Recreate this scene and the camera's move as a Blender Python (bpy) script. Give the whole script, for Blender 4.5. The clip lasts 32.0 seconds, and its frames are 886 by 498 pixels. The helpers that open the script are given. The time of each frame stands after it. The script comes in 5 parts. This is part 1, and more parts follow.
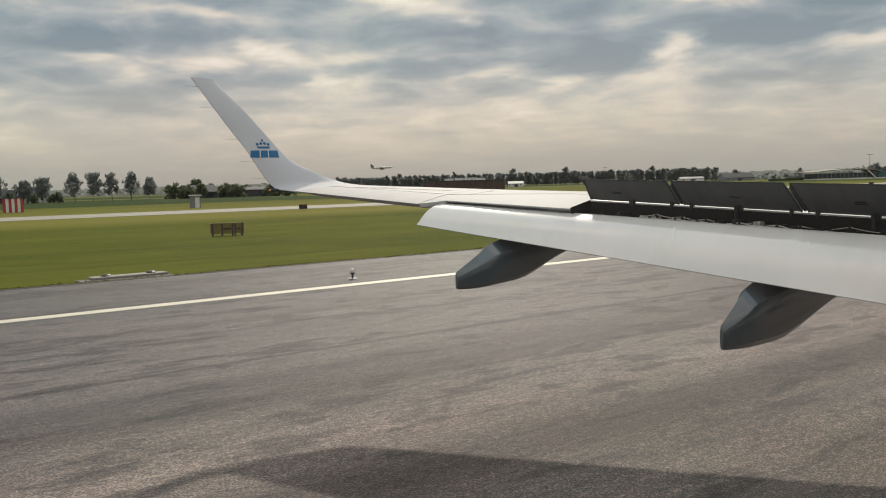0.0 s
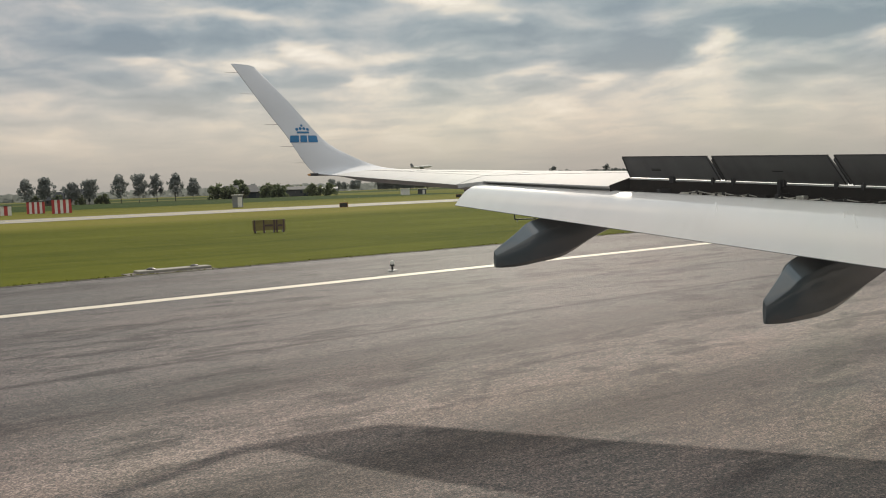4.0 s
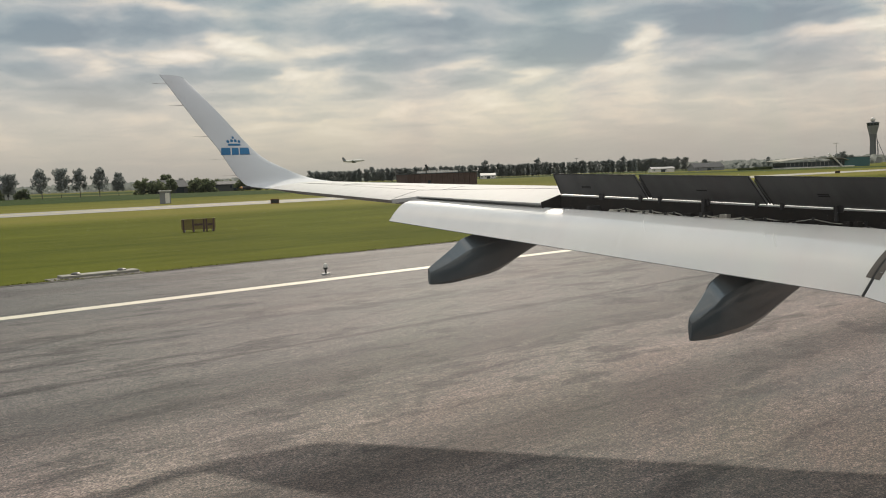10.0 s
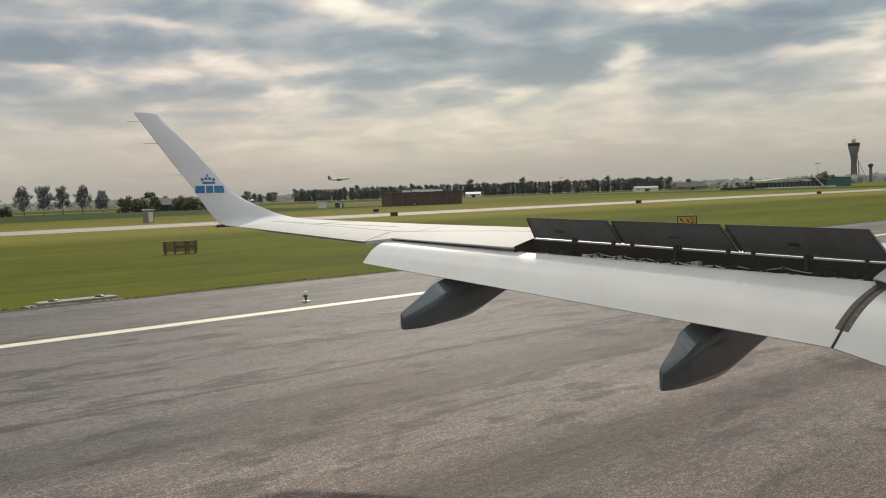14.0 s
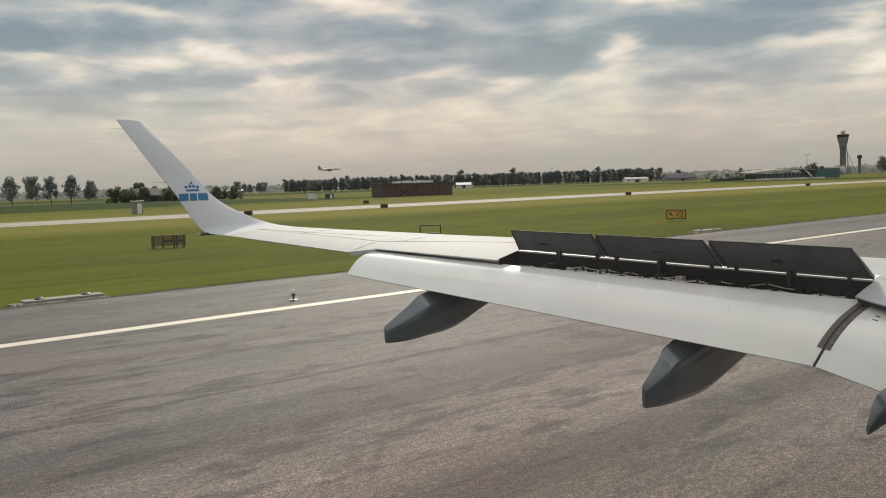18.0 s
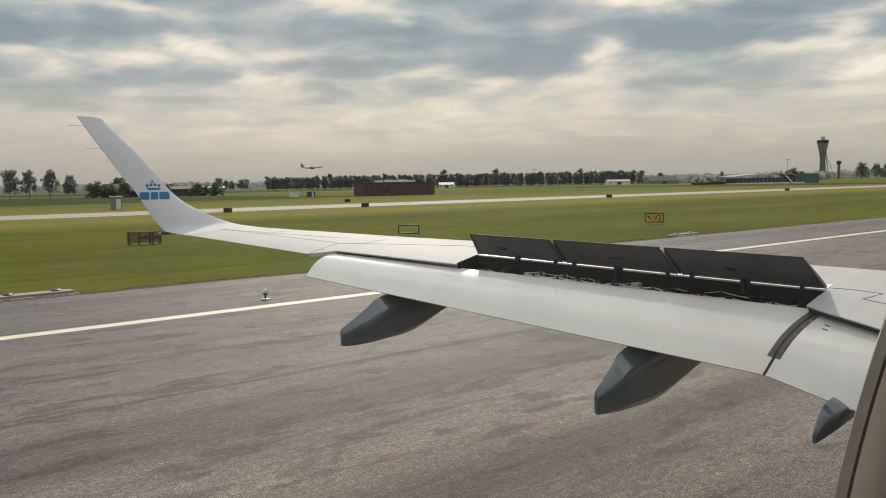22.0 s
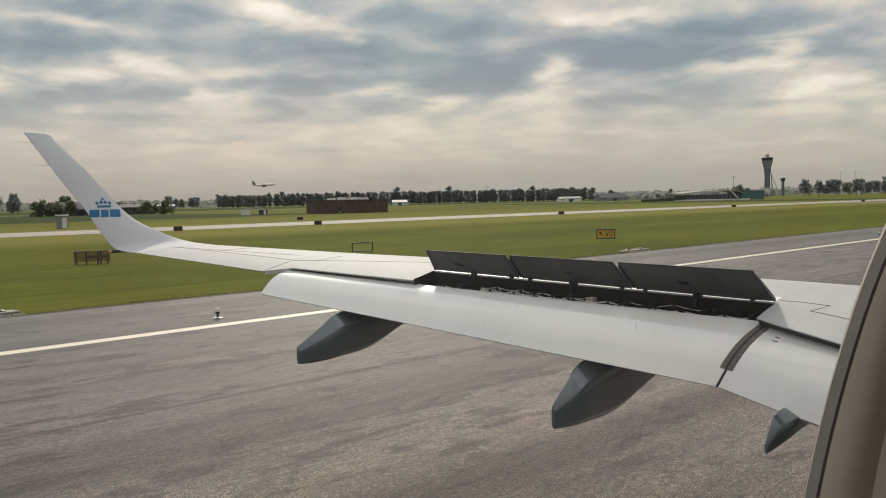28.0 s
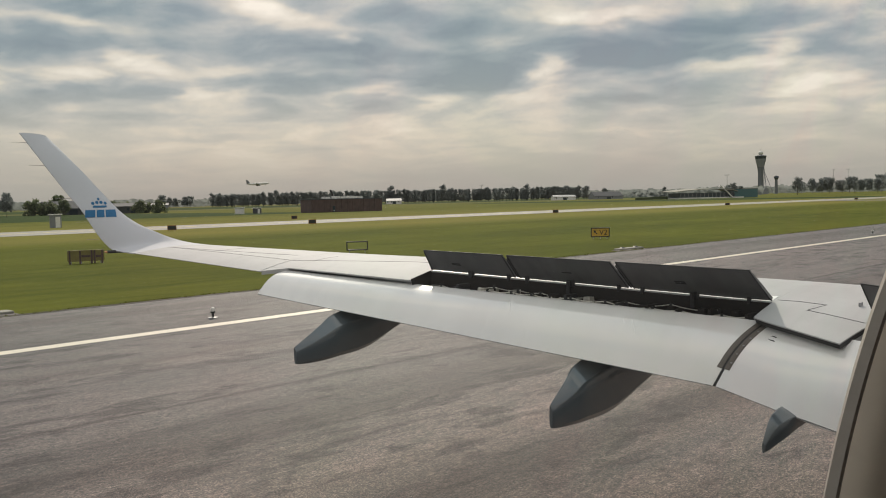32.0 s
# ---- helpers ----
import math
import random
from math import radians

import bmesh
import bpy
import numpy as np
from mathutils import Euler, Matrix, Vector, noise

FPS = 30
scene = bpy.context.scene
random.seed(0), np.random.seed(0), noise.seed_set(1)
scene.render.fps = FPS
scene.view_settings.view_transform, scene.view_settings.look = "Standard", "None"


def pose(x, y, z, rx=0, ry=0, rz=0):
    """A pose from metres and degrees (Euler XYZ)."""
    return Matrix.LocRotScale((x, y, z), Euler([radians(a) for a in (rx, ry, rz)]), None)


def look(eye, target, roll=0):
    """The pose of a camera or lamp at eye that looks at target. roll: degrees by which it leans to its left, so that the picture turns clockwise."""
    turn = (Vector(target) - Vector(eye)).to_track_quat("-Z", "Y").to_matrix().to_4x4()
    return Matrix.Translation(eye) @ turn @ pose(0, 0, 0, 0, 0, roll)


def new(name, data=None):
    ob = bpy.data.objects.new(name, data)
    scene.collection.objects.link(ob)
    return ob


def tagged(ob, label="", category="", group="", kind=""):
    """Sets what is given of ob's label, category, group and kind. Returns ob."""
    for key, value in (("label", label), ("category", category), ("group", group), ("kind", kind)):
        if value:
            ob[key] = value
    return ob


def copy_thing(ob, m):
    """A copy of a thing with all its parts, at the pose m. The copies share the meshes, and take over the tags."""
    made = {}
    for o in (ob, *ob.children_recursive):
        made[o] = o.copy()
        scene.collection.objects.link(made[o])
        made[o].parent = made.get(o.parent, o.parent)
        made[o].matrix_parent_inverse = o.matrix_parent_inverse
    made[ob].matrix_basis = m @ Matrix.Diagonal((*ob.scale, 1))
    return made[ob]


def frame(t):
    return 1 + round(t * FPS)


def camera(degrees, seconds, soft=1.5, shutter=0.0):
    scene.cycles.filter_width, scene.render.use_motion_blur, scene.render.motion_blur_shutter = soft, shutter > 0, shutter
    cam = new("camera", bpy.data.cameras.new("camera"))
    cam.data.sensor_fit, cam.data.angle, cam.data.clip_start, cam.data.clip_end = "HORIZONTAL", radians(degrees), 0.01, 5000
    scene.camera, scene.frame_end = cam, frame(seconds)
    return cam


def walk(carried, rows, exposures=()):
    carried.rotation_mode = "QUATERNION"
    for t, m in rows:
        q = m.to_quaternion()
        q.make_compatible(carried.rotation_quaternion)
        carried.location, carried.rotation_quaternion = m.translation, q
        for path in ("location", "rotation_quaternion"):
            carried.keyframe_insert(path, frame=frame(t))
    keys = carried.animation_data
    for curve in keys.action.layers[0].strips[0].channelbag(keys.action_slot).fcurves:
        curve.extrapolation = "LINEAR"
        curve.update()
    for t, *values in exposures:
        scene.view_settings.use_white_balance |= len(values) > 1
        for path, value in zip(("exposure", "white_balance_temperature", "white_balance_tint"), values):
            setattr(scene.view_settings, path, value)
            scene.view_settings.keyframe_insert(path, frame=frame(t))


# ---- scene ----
from mathutils.bvhtree import BVHTree

cam = camera(54.0, 32.0, soft=1.0, shutter=0.0)

# seconds, x, y, z, tilt, lean, heading
PATH = [
    (0.0, -1.509, -0.451, 2.987, -4.178, 1.541, 52.368),
    (0.5, -1.511, -0.453, 3.002, -3.882, 1.188, 52.235),
    (1.0, -1.512, -0.454, 2.988, -3.937, 1.390, 52.308),
    (1.5, -1.509, -0.452, 2.933, -4.425, 1.684, 52.467),
    (2.0, -1.511, -0.450, 2.844, -4.561, 1.343, 52.679),
    (2.5, -1.514, -0.448, 2.785, -4.787, 1.378, 53.204),
    (4.5, -1.475, -0.451, 2.746, -4.029, 2.139, 55.181),
    (5.0, -1.475, -0.450, 2.755, -4.174, 2.010, 54.298),
    (5.5, -1.461, -0.428, 2.773, -3.968, 1.943, 53.333),
    (6.0, -1.452, -0.411, 2.845, -4.198, 1.659, 52.752),
    (6.5, -1.448, -0.407, 2.872, -4.472, 1.937, 52.355),
    (7.0, -1.445, -0.402, 2.899, -4.493, 2.171, 52.165),
    (7.5, -1.441, -0.398, 2.927, -4.769, 2.134, 52.019),
    (8.0, -1.438, -0.394, 2.955, -4.734, 2.263, 51.832),
    (8.5, -1.449, -0.430, 2.964, -4.782, 2.093, 51.684),
    (9.0, -1.461, -0.466, 2.974, -4.834, 1.705, 51.382),
    (9.5, -1.452, -0.476, 3.002, -4.773, 2.060, 50.950),
    (10.0, -1.445, -0.486, 3.030, -4.731, 2.130, 50.552),
    (10.5, -1.440, -0.467, 3.072, -4.773, 2.191, 50.244),
    (11.0, -1.435, -0.448, 3.115, -4.613, 2.199, 50.338),
    (11.5, -1.430, -0.429, 3.157, -4.435, 2.068, 50.322),
    (12.0, -1.426, -0.410, 3.200, -4.204, 2.149, 50.144),
    (12.5, -1.413, -0.384, 3.237, -3.947, 2.367, 50.288),
    (13.0, -1.400, -0.358, 3.274, -3.929, 2.180, 50.335),
    (13.5, -1.396, -0.340, 3.306, -3.794, 2.312, 50.062),
    (14.0, -1.391, -0.323, 3.336, -3.569, 1.939, 49.594),
    (14.5, -1.389, -0.311, 3.369, -3.135, 1.500, 48.930),
    (15.0, -1.387, -0.298, 3.402, -2.696, 1.217, 48.278),
    (15.5, -1.385, -0.285, 3.435, -2.880, 1.403, 47.919),
    (17.5, -1.378, -0.236, 3.566, -4.167, 1.805, 48.699),
    (18.0, -1.377, -0.222, 3.599, -4.224, 1.841, 48.974),
    (18.5, -1.342, -0.159, 3.613, -4.567, 1.810, 49.389),
    (19.0, -1.306, -0.096, 3.626, -4.571, 1.807, 49.261),
    (19.5, -1.275, -0.044, 3.618, -4.436, 1.701, 48.768),
    (20.0, -1.242, 0.007, 3.611, -4.329, 1.642, 48.204),
    (20.5, -1.238, 0.012, 3.616, -4.268, 1.522, 47.805),
    (21.0, -1.234, 0.017, 3.622, -4.251, 1.301, 47.726),
    (21.5, -1.229, 0.022, 3.627, -4.156, 1.236, 47.804),
    (22.0, -1.225, 0.027, 3.633, -4.273, 1.019, 47.862),
    (22.5, -1.221, 0.032, 3.638, -4.021, 1.158, 47.777),
    (23.0, -1.217, 0.037, 3.644, -3.949, 1.201, 47.552),
    (23.5, -1.219, 0.033, 3.641, -3.779, 1.118, 47.065),
    (24.0, -1.221, 0.028, 3.639, -3.514, 1.357, 46.496),
    (24.5, -1.223, 0.023, 3.637, -3.381, 1.439, 46.042),
    (25.0, -1.225, 0.018, 3.634, -3.321, 1.540, 45.657),
    (25.5, -1.227, 0.013, 3.632, -3.397, 1.453, 45.417),
    (27.5, -1.235, -0.006, 3.622, -3.205, 1.122, 45.038),
    (28.0, -1.238, -0.011, 3.620, -3.186, 1.178, 44.779),
    (28.5, -1.243, -0.017, 3.629, -3.143, 1.053, 44.557),
    (29.0, -1.249, -0.024, 3.637, -3.223, 1.087, 44.318),
    (29.5, -1.255, -0.030, 3.646, -3.175, 1.176, 44.119),
    (30.0, -1.261, -0.036, 3.654, -3.261, 1.243, 44.018),
    (30.5, -1.261, -0.036, 3.650, -3.345, 1.286, 44.179),
    (31.0, -1.261, -0.037, 3.646, -3.291, 1.210, 44.324),
    (31.5, -1.260, -0.037, 3.641, -3.318, 1.303, 44.410),
    (32.0, -1.260, -0.037, 3.637, -3.291, 1.270, 44.396),
]
walk(cam, [(t, pose(x, y, z, 90 + p, r, h)) for t, x, y, z, p, r, h in PATH],
     [(0.0, -0.06), (2.0, 0.02), (6.0, 0.05), (12.0, 0.05), (15.0, 0.0), (20.0, 0.02), (25.0, 0.0), (28.0, -0.06), (32.0, -0.09)])

# ---- world, sun ----
SUN_AZ, SUN_EL = radians(50.0), radians(37.0)          # left of the runway's heading, above the horizon
SUN_DIR = Vector((-math.sin(SUN_AZ) * math.cos(SUN_EL), math.cos(SUN_AZ) * math.cos(SUN_EL), math.sin(SUN_EL)))


def node(tree, kind, links=None):
    """A shader node; links: socket name or index -> value or output socket."""
    n = tree.nodes.new(kind)
    for k, v in (links or {}).items():
        s = n.inputs[k]
        if isinstance(v, bpy.types.NodeSocket):
            tree.links.new(v, s)
        else:
            s.default_value = v
    return n


def maths(tree, op, a, b=0.0, c=0.0, clamp=False):
    n = tree.nodes.new("ShaderNodeMath")
    n.operation, n.use_clamp = op, clamp
    for i, v in enumerate((a, b, c)):
        if isinstance(v, bpy.types.NodeSocket):
            tree.links.new(v, n.inputs[i])
        else:
            n.inputs[i].default_value = v
    return n.outputs[0]


def ramp(tree, fac, stops, mode="LINEAR"):
    n = tree.nodes.new("ShaderNodeValToRGB")
    n.color_ramp.interpolation = mode
    e = n.color_ramp.elements
    while len(e) < len(stops):
        e.new(0.5)
    for el, (p, c) in zip(e, stops):
        el.position = p
        el.color = (*c, 1) if len(c) == 3 else c
    tree.links.new(fac, n.inputs[0])
    return n.outputs[0]


def mixc(tree, fac, a, b, mode="MIX"):
    n = tree.nodes.new("ShaderNodeMix")
    n.data_type, n.blend_type = "RGBA", mode
    for k, v in ((0, fac), (6, a), (7, b)):
        s = n.inputs[k]
        if isinstance(v, bpy.types.NodeSocket):
            tree.links.new(v, s)
        else:
            s.default_value = (*v, 1) if isinstance(v, (tuple, list)) and len(v) == 3 else v
    return n.outputs[2]


world = bpy.data.worlds.new("overcast_sky")
scene.world = world
world.use_nodes = True
wt = world.node_tree
wt.nodes.clear()
sky = node(wt, "ShaderNodeTexSky")
sky.sky_type, sky.sun_disc, sky.sun_elevation, sky.sun_rotation, sky.dust_density = "NISHITA", False, SUN_EL, -SUN_AZ, 3.0
way = node(wt, "ShaderNodeTexCoord").outputs["Generated"]
sep = node(wt, "ShaderNodeSeparateXYZ", {0: way})
up = maths(wt, "MAXIMUM", sep.outputs[2], 0.0)
den = maths(wt, "ADD", up, 0.19)
flat = node(wt, "ShaderNodeCombineXYZ", {0: maths(wt, "DIVIDE", sep.outputs[0], den), 1: maths(wt, "DIVIDE", sep.outputs[1], den), 2: 0.0})
deck = node(wt, "ShaderNodeMapping", {0: flat.outputs[0], 1: (2.3, 0.7, 0.0), 2: (0, 0, radians(-47)), 3: (0.8, 0.8, 1.0)})
big = node(wt, "ShaderNodeTexNoise", {"Vector": deck.outputs[0], "Scale": 0.8, "Detail": 2.5, "Roughness": 0.5, "Distortion": 0.5}).outputs[0]
fine = node(wt, "ShaderNodeTexNoise", {"Vector": deck.outputs[0], "Scale": 4.2, "Detail": 6.0, "Roughness": 0.55, "Distortion": 0.3}).outputs[0]
warp = node(wt, "ShaderNodeTexNoise", {"Vector": deck.outputs[0], "Scale": 3.6, "Detail": 3.0, "Roughness": 0.55})
wsep = node(wt, "ShaderNodeSeparateColor", {0: warp.outputs["Color"]})
azim = maths(wt, "MULTIPLY", maths(wt, "ARCTAN2", maths(wt, "MULTIPLY", sep.outputs[0], -1.0), sep.outputs[1]), 57.2958)
elev = maths(wt, "MULTIPLY", maths(wt, "ARCSINE", sep.outputs[2]), 57.2958)
azim = maths(wt, "ADD", azim, maths(wt, "MULTIPLY_ADD", wsep.outputs[0], 9.0, -4.5))
elev = maths(wt, "ADD", elev, maths(wt, "MULTIPLY_ADD", wsep.outputs[1], 2.4, -1.2))
# clouds: azimuth, elevation, half-widths in degrees, darker (-) or brighter (+)
BANKS = [(68.8, 9.42, 6.7, 1.07, -1), (63.5, 11.67, 5.2, 0.86, -0.8), (55.3, 9.71, 5.4, 1.07, -0.9), (53.3, 7.63, 4.7, 0.79, -1), (64.6, 7.26, 4.1, 0.82, -0.85), (55.7, 5.89, 2.1, 0.64, -0.6), (48.1, 6.08, 3, 0.74, -0.7), (47.9, 9.37, 3.3, 1.11, -0.8), (48.6, 11.83, 3.3, 0.92, -0.7), (71.9, 5.78, 2.6, 0.99, -0.5), (42.8, 7.99, 4, 1.25, -0.95), (30.6, 9.31, 5.2, 1.32, -1), (41.7, 11.05, 4.4, 0.8, -0.5), (24.4, 10.49, 4.7, 0.74, -0.6), (21, 8.52, 2.6, 0.73, -0.6), (77.2, 9.64, 4.8, 1.12, -0.8), (76.6, 6.91, 3.8, 0.8, -0.5), (15.9, 7.38, 3.8, 0.96, -0.6)]
STREAKS = [(65, 5.47, 2.7, 0.41, -0.5), (32.8, 5.9, 3.2, 0.49, -0.6), (24.9, 5.7, 3, 0.34, -0.5), (29.4, 3.53, 1.6, 0.21, -0.45), (42.9, 3.36, 2.9, 0.22, -0.4), (58.6, 3.87, 2.1, 0.18, -0.4), (52.3, 3.43, 5.4, 0.18, -0.4), (70.2, 4.98, 2.3, 0.3, -0.4), (22.2, 3.86, 3, 0.23, -0.35)]
BREAKS = [(37.6, 8.57, 1.6, 0.8, 1.1), (56.5, 12.12, 2.8, 0.71, 0.9), (68, 11.14, 2, 0.47, 0.6), (63.2, 9.16, 1.6, 0.76, 0.8), (27, 8.03, 2.4, 0.55, 0.8), (24.4, 8.99, 1.7, 0.47, 0.7), (50.7, 9.94, 0.9, 0.37, 0.7), (44.1, 6.41, 1.8, 0.59, 0.7), (21, 6.9, 2.3, 0.46, 0.6), (34.5, 11.61, 3.9, 0.42, 0.7), (59.4, 6.97, 1.4, 0.56, 0.6), (67.7, 7.8, 2, 0.4, 0.5), (48, 7.23, 2.2, 0.37, 0.5), (39.1, 6.43, 2.2, 0.43, 0.2), (74.2, 8.27, 2, 0.33, 0.5)]
banks = None
for ba, be, bw, bh, bs in BANKS + STREAKS + BREAKS:
    u = maths(wt, "DIVIDE", maths(wt, "SUBTRACT", azim, ba), bw)
    v = maths(wt, "DIVIDE", maths(wt, "SUBTRACT", elev, be), bh)
    r2 = maths(wt, "ADD", maths(wt, "MULTIPLY", u, u), maths(wt, "MULTIPLY", v, v))
    g = maths(wt, "MULTIPLY", maths(wt, "EXPONENT", maths(wt, "MULTIPLY", maths(wt, "POWER", r2, 1.6), -1.0)), bs)
    banks = g if banks is None else maths(wt, "ADD", banks, g)
banks = maths(wt, "MINIMUM", maths(wt, "MAXIMUM", banks, -1.25), 1.3)
veil = maths(wt, "ADD", maths(wt, "MULTIPLY_ADD", big, 0.55, -0.275), maths(wt, "MULTIPLY_ADD", fine, 0.68, -0.34))
veil = maths(wt, "ADD", maths(wt, "ADD", veil, 0.498), maths(wt, "MULTIPLY", banks, 0.215))
cloud = ramp(wt, veil, [(0.27, (0.185, 0.25, 0.30)), (0.38, (0.265, 0.325, 0.365)), (0.49, (0.42, 0.445, 0.45)), (0.60, (0.665, 0.62, 0.545)), (0.74, (0.92, 0.855, 0.75))])
low = ramp(wt, up, [(0.0, (1, 1, 1)), (0.04, (0.82, 0.82, 0.82)), (0.085, (0.46, 0.46, 0.46)), (0.13, (0.14, 0.14, 0.14)), (0.2, (0.0, 0.0, 0.0))])
haze = ramp(wt, up, [(0.0, (0.37, 0.355, 0.325)), (0.03, (0.45, 0.415, 0.36)), (0.075, (0.66, 0.58, 0.46)), (0.11, (0.69, 0.615, 0.495)), (0.2, (0.6, 0.56, 0.5))])
deckc = mixc(wt, low, cloud, haze)
lift = ramp(wt, up, [(0.0, (1, 1, 1)), (0.28, (1.0, 1.0, 1.0)), (0.6, (1.6, 1.6, 1.6)), (1.0, (2.1, 2.05, 2.0))])
deckc = mixc(wt, 1.0, deckc, lift, "MULTIPLY")
dot = node(wt, "ShaderNodeVectorMath", {0: way, 1: SUN_DIR})
dot.operation = "DOT_PRODUCT"
glow = maths(wt, "POWER", maths(wt, "MAXIMUM", dot.outputs["Value"], 0.0), 45.0)
glowc = mixc(wt, maths(wt, "MULTIPLY", glow, 1.0, clamp=True), (0, 0, 0), (2.2, 2.0, 1.6))
total = mixc(wt, 1.0, deckc, glowc, "ADD")
total = mixc(wt, 0.004, total, sky.outputs[0], "ADD")
bg = node(wt, "ShaderNodeBackground", {0: total, 1: 1.0})
node(wt, "ShaderNodeOutputWorld", {0: bg.outputs[0]})

sun = new("sun", bpy.data.lights.new("sun", "SUN"))
sun.data.energy, sun.data.angle, sun.data.color = 2.9, radians(1.2), (1.0, 0.90, 0.76)
sun.matrix_world = look(SUN_DIR * 100, (0, 0, 0))

# ---- materials ----
def material(name):
    m = bpy.data.materials.new(name)
    m.use_nodes = True
    t = m.node_tree
    return m, t, t.nodes["Principled BSDF"]


def setp(t, b, **kw):
    for k, v in kw.items():
        s = b.inputs[k.replace("_", " ")]
        if isinstance(v, bpy.types.NodeSocket):
            t.links.new(v, s)
        else:
            s.default_value = (*v, 1) if isinstance(v, (tuple, list)) and len(v) == 3 and k == "Base_Color" else v


def coords(t, scale=(1, 1, 1), kind="Object", turn=0.0):
    c = node(t, "ShaderNodeTexCoord").outputs[kind]
    return node(t, "ShaderNodeMapping", {0: c, 2: (0, 0, turn), 3: scale}).outputs[0]


def noisy(t, vec, scale, detail=4.0, rough=0.55, dist=0.0):
    return node(t, "ShaderNodeTexNoise", {"Vector": vec, "Scale": scale, "Detail": detail, "Roughness": rough, "Distortion": dist}).outputs[0]


def bump(t, b, height, strength, distance):
    n = node(t, "ShaderNodeBump", {"Strength": strength, "Distance": distance, "Height": height})
    t.links.new(n.outputs[0], b.inputs["Normal"])


def simple(name, col, rough=0.6, metal=0.0, vary=0.12, scale=3.0, bumpy=0.0, coat=0.0):
    """A plain surface with grain and stains at two scales."""
    m, t, b = material(name)
    v = coords(t)
    a = noisy(t, v, scale, 5.0)
    c = noisy(t, v, scale * 11.0, 3.0)
    f = maths(t, "ADD", maths(t, "MULTIPLY", a, 0.65), maths(t, "MULTIPLY", c, 0.35))
    lo = tuple(x * (1 - vary) for x in col)
    hi = tuple(min(1, x * (1 + vary)) for x in col)
    setp(t, b, Base_Color=ramp(t, f, [(0.3, lo), (0.7, hi)]), Roughness=maths(t, "MULTIPLY_ADD", a, 0.2, rough - 0.1), Metallic=metal, Coat_Weight=coat)
    if bumpy:
        bump(t, b, f, 0.5, bumpy)
    return m


def asphalt(name, tone, streak, warm=1.0, bands=()):
    """Grooved asphalt with aggregate grain, raked texture, worn patches and rubber streaks along the runway."""
    m, t, b = material(name)
    ob = node(t, "ShaderNodeTexCoord").outputs["Object"]

    def layer(sx, sy, scale, detail, rough, dist=0.0):
        return noisy(t, node(t, "ShaderNodeMapping", {0: ob, 3: (sx, sy, 1)}).outputs[0], scale, detail, rough, dist)

    patch = layer(0.5, 0.16, 1.0, 6.0, 0.65, 0.6)
    grain = layer(1.0, 0.6, 46.0, 4.0, 0.8)
    speck = node(t, "ShaderNodeTexVoronoi", {"Vector": node(t, "ShaderNodeMapping", {0: ob, 3: (1, 0.7, 1)}).outputs[0], "Scale": 70.0}).outputs["Color"]
    sp = node(t, "ShaderNodeSeparateColor", {0: speck}).outputs[0]
    f = 0.5
    for lay, w in ((layer(0.9, 0.035, 1.0, 5.0, 0.6), 0.17 * streak), (layer(0.23, 0.012, 1.0, 3.0, 0.5), 0.20 * streak), (layer(3.2, 0.22, 1.0, 4.0, 0.65), 0.10 * streak),
                   (layer(8.0, 1.7, 1.0, 4.0, 0.7, 0.4), 0.22), (patch, 0.20), (layer(1.0, 0.45, 15.0, 3.0, 0.7), 0.14 + 0.20 * streak), (grain, 0.32 + 0.38 * streak), (sp, 0.12 + 0.12 * streak)):
        f = maths(t, "ADD", f, maths(t, "MULTIPLY_ADD", lay, w, -w / 2))
    k = tone
    col = ramp(t, f, [(0.27, (k * 0.30, k * 0.30, k * 0.31)), (0.44, (k * 0.78, k * 0.76, k * 0.745)), (0.55, (k * 1.22 * warm, k * 1.12, k * 1.03)), (0.72, (k * 2.9 * warm, k * 2.7, k * 2.4))])
    ripple = maths(t, "ADD", maths(t, "MULTIPLY", layer(0.62, 0.085, 1.0, 7.0, 0.68, 0.35), 0.42), maths(t, "MULTIPLY", layer(1.5, 0.62, 1.0, 6.0, 0.62, 0.4), 0.58))
    tyre = layer(0.42, 0.006, 1.0, 2.0, 0.4)
    worn = mixc(t, 1.0, ramp(t, ripple, [(0.41, (0.34, 0.345, 0.36)), (0.455, (0.64, 0.645, 0.66)), (0.49, (1, 1, 1))]), ramp(t, tyre, [(0.36, (0.55, 0.54, 0.54)), (0.47, (1, 1, 1))]), "MULTIPLY")
    col = mixc(t, 0.45 + 0.4 * streak, col, mixc(t, 1.0, col, worn, "MULTIPLY"))
    # rubber bands and joints that run the whole length: place across the runway, half-width, depth
    across = node(t, "ShaderNodeSeparateXYZ", {0: ob}).outputs[0]
    across = maths(t, "ADD", across, maths(t, "MULTIPLY_ADD", layer(0.05, 0.05, 1.0, 3.0, 0.5), 0.5, -0.25))
    for c, w, s in bands:
        u = maths(t, "DIVIDE", maths(t, "SUBTRACT", across, c), w)
        g = maths(t, "EXPONENT", maths(t, "MULTIPLY", maths(t, "MULTIPLY", u, u), -1.0))
        g = maths(t, "MULTIPLY", g, maths(t, "MULTIPLY_ADD", ripple, 1.6, 0.2 * s), clamp=True)
        col = mixc(t, maths(t, "MULTIPLY", g, s), col, mixc(t, 1.0, col, (0.42, 0.41, 0.41), "MULTIPLY"))
    # west side cooler and darker: paving tone plus sun-angle falloff put into the colour
    lane = maths(t, "MULTIPLY_ADD", patch, 3.0, maths(t, "MULTIPLY_ADD", across, -1.0, -12.6))
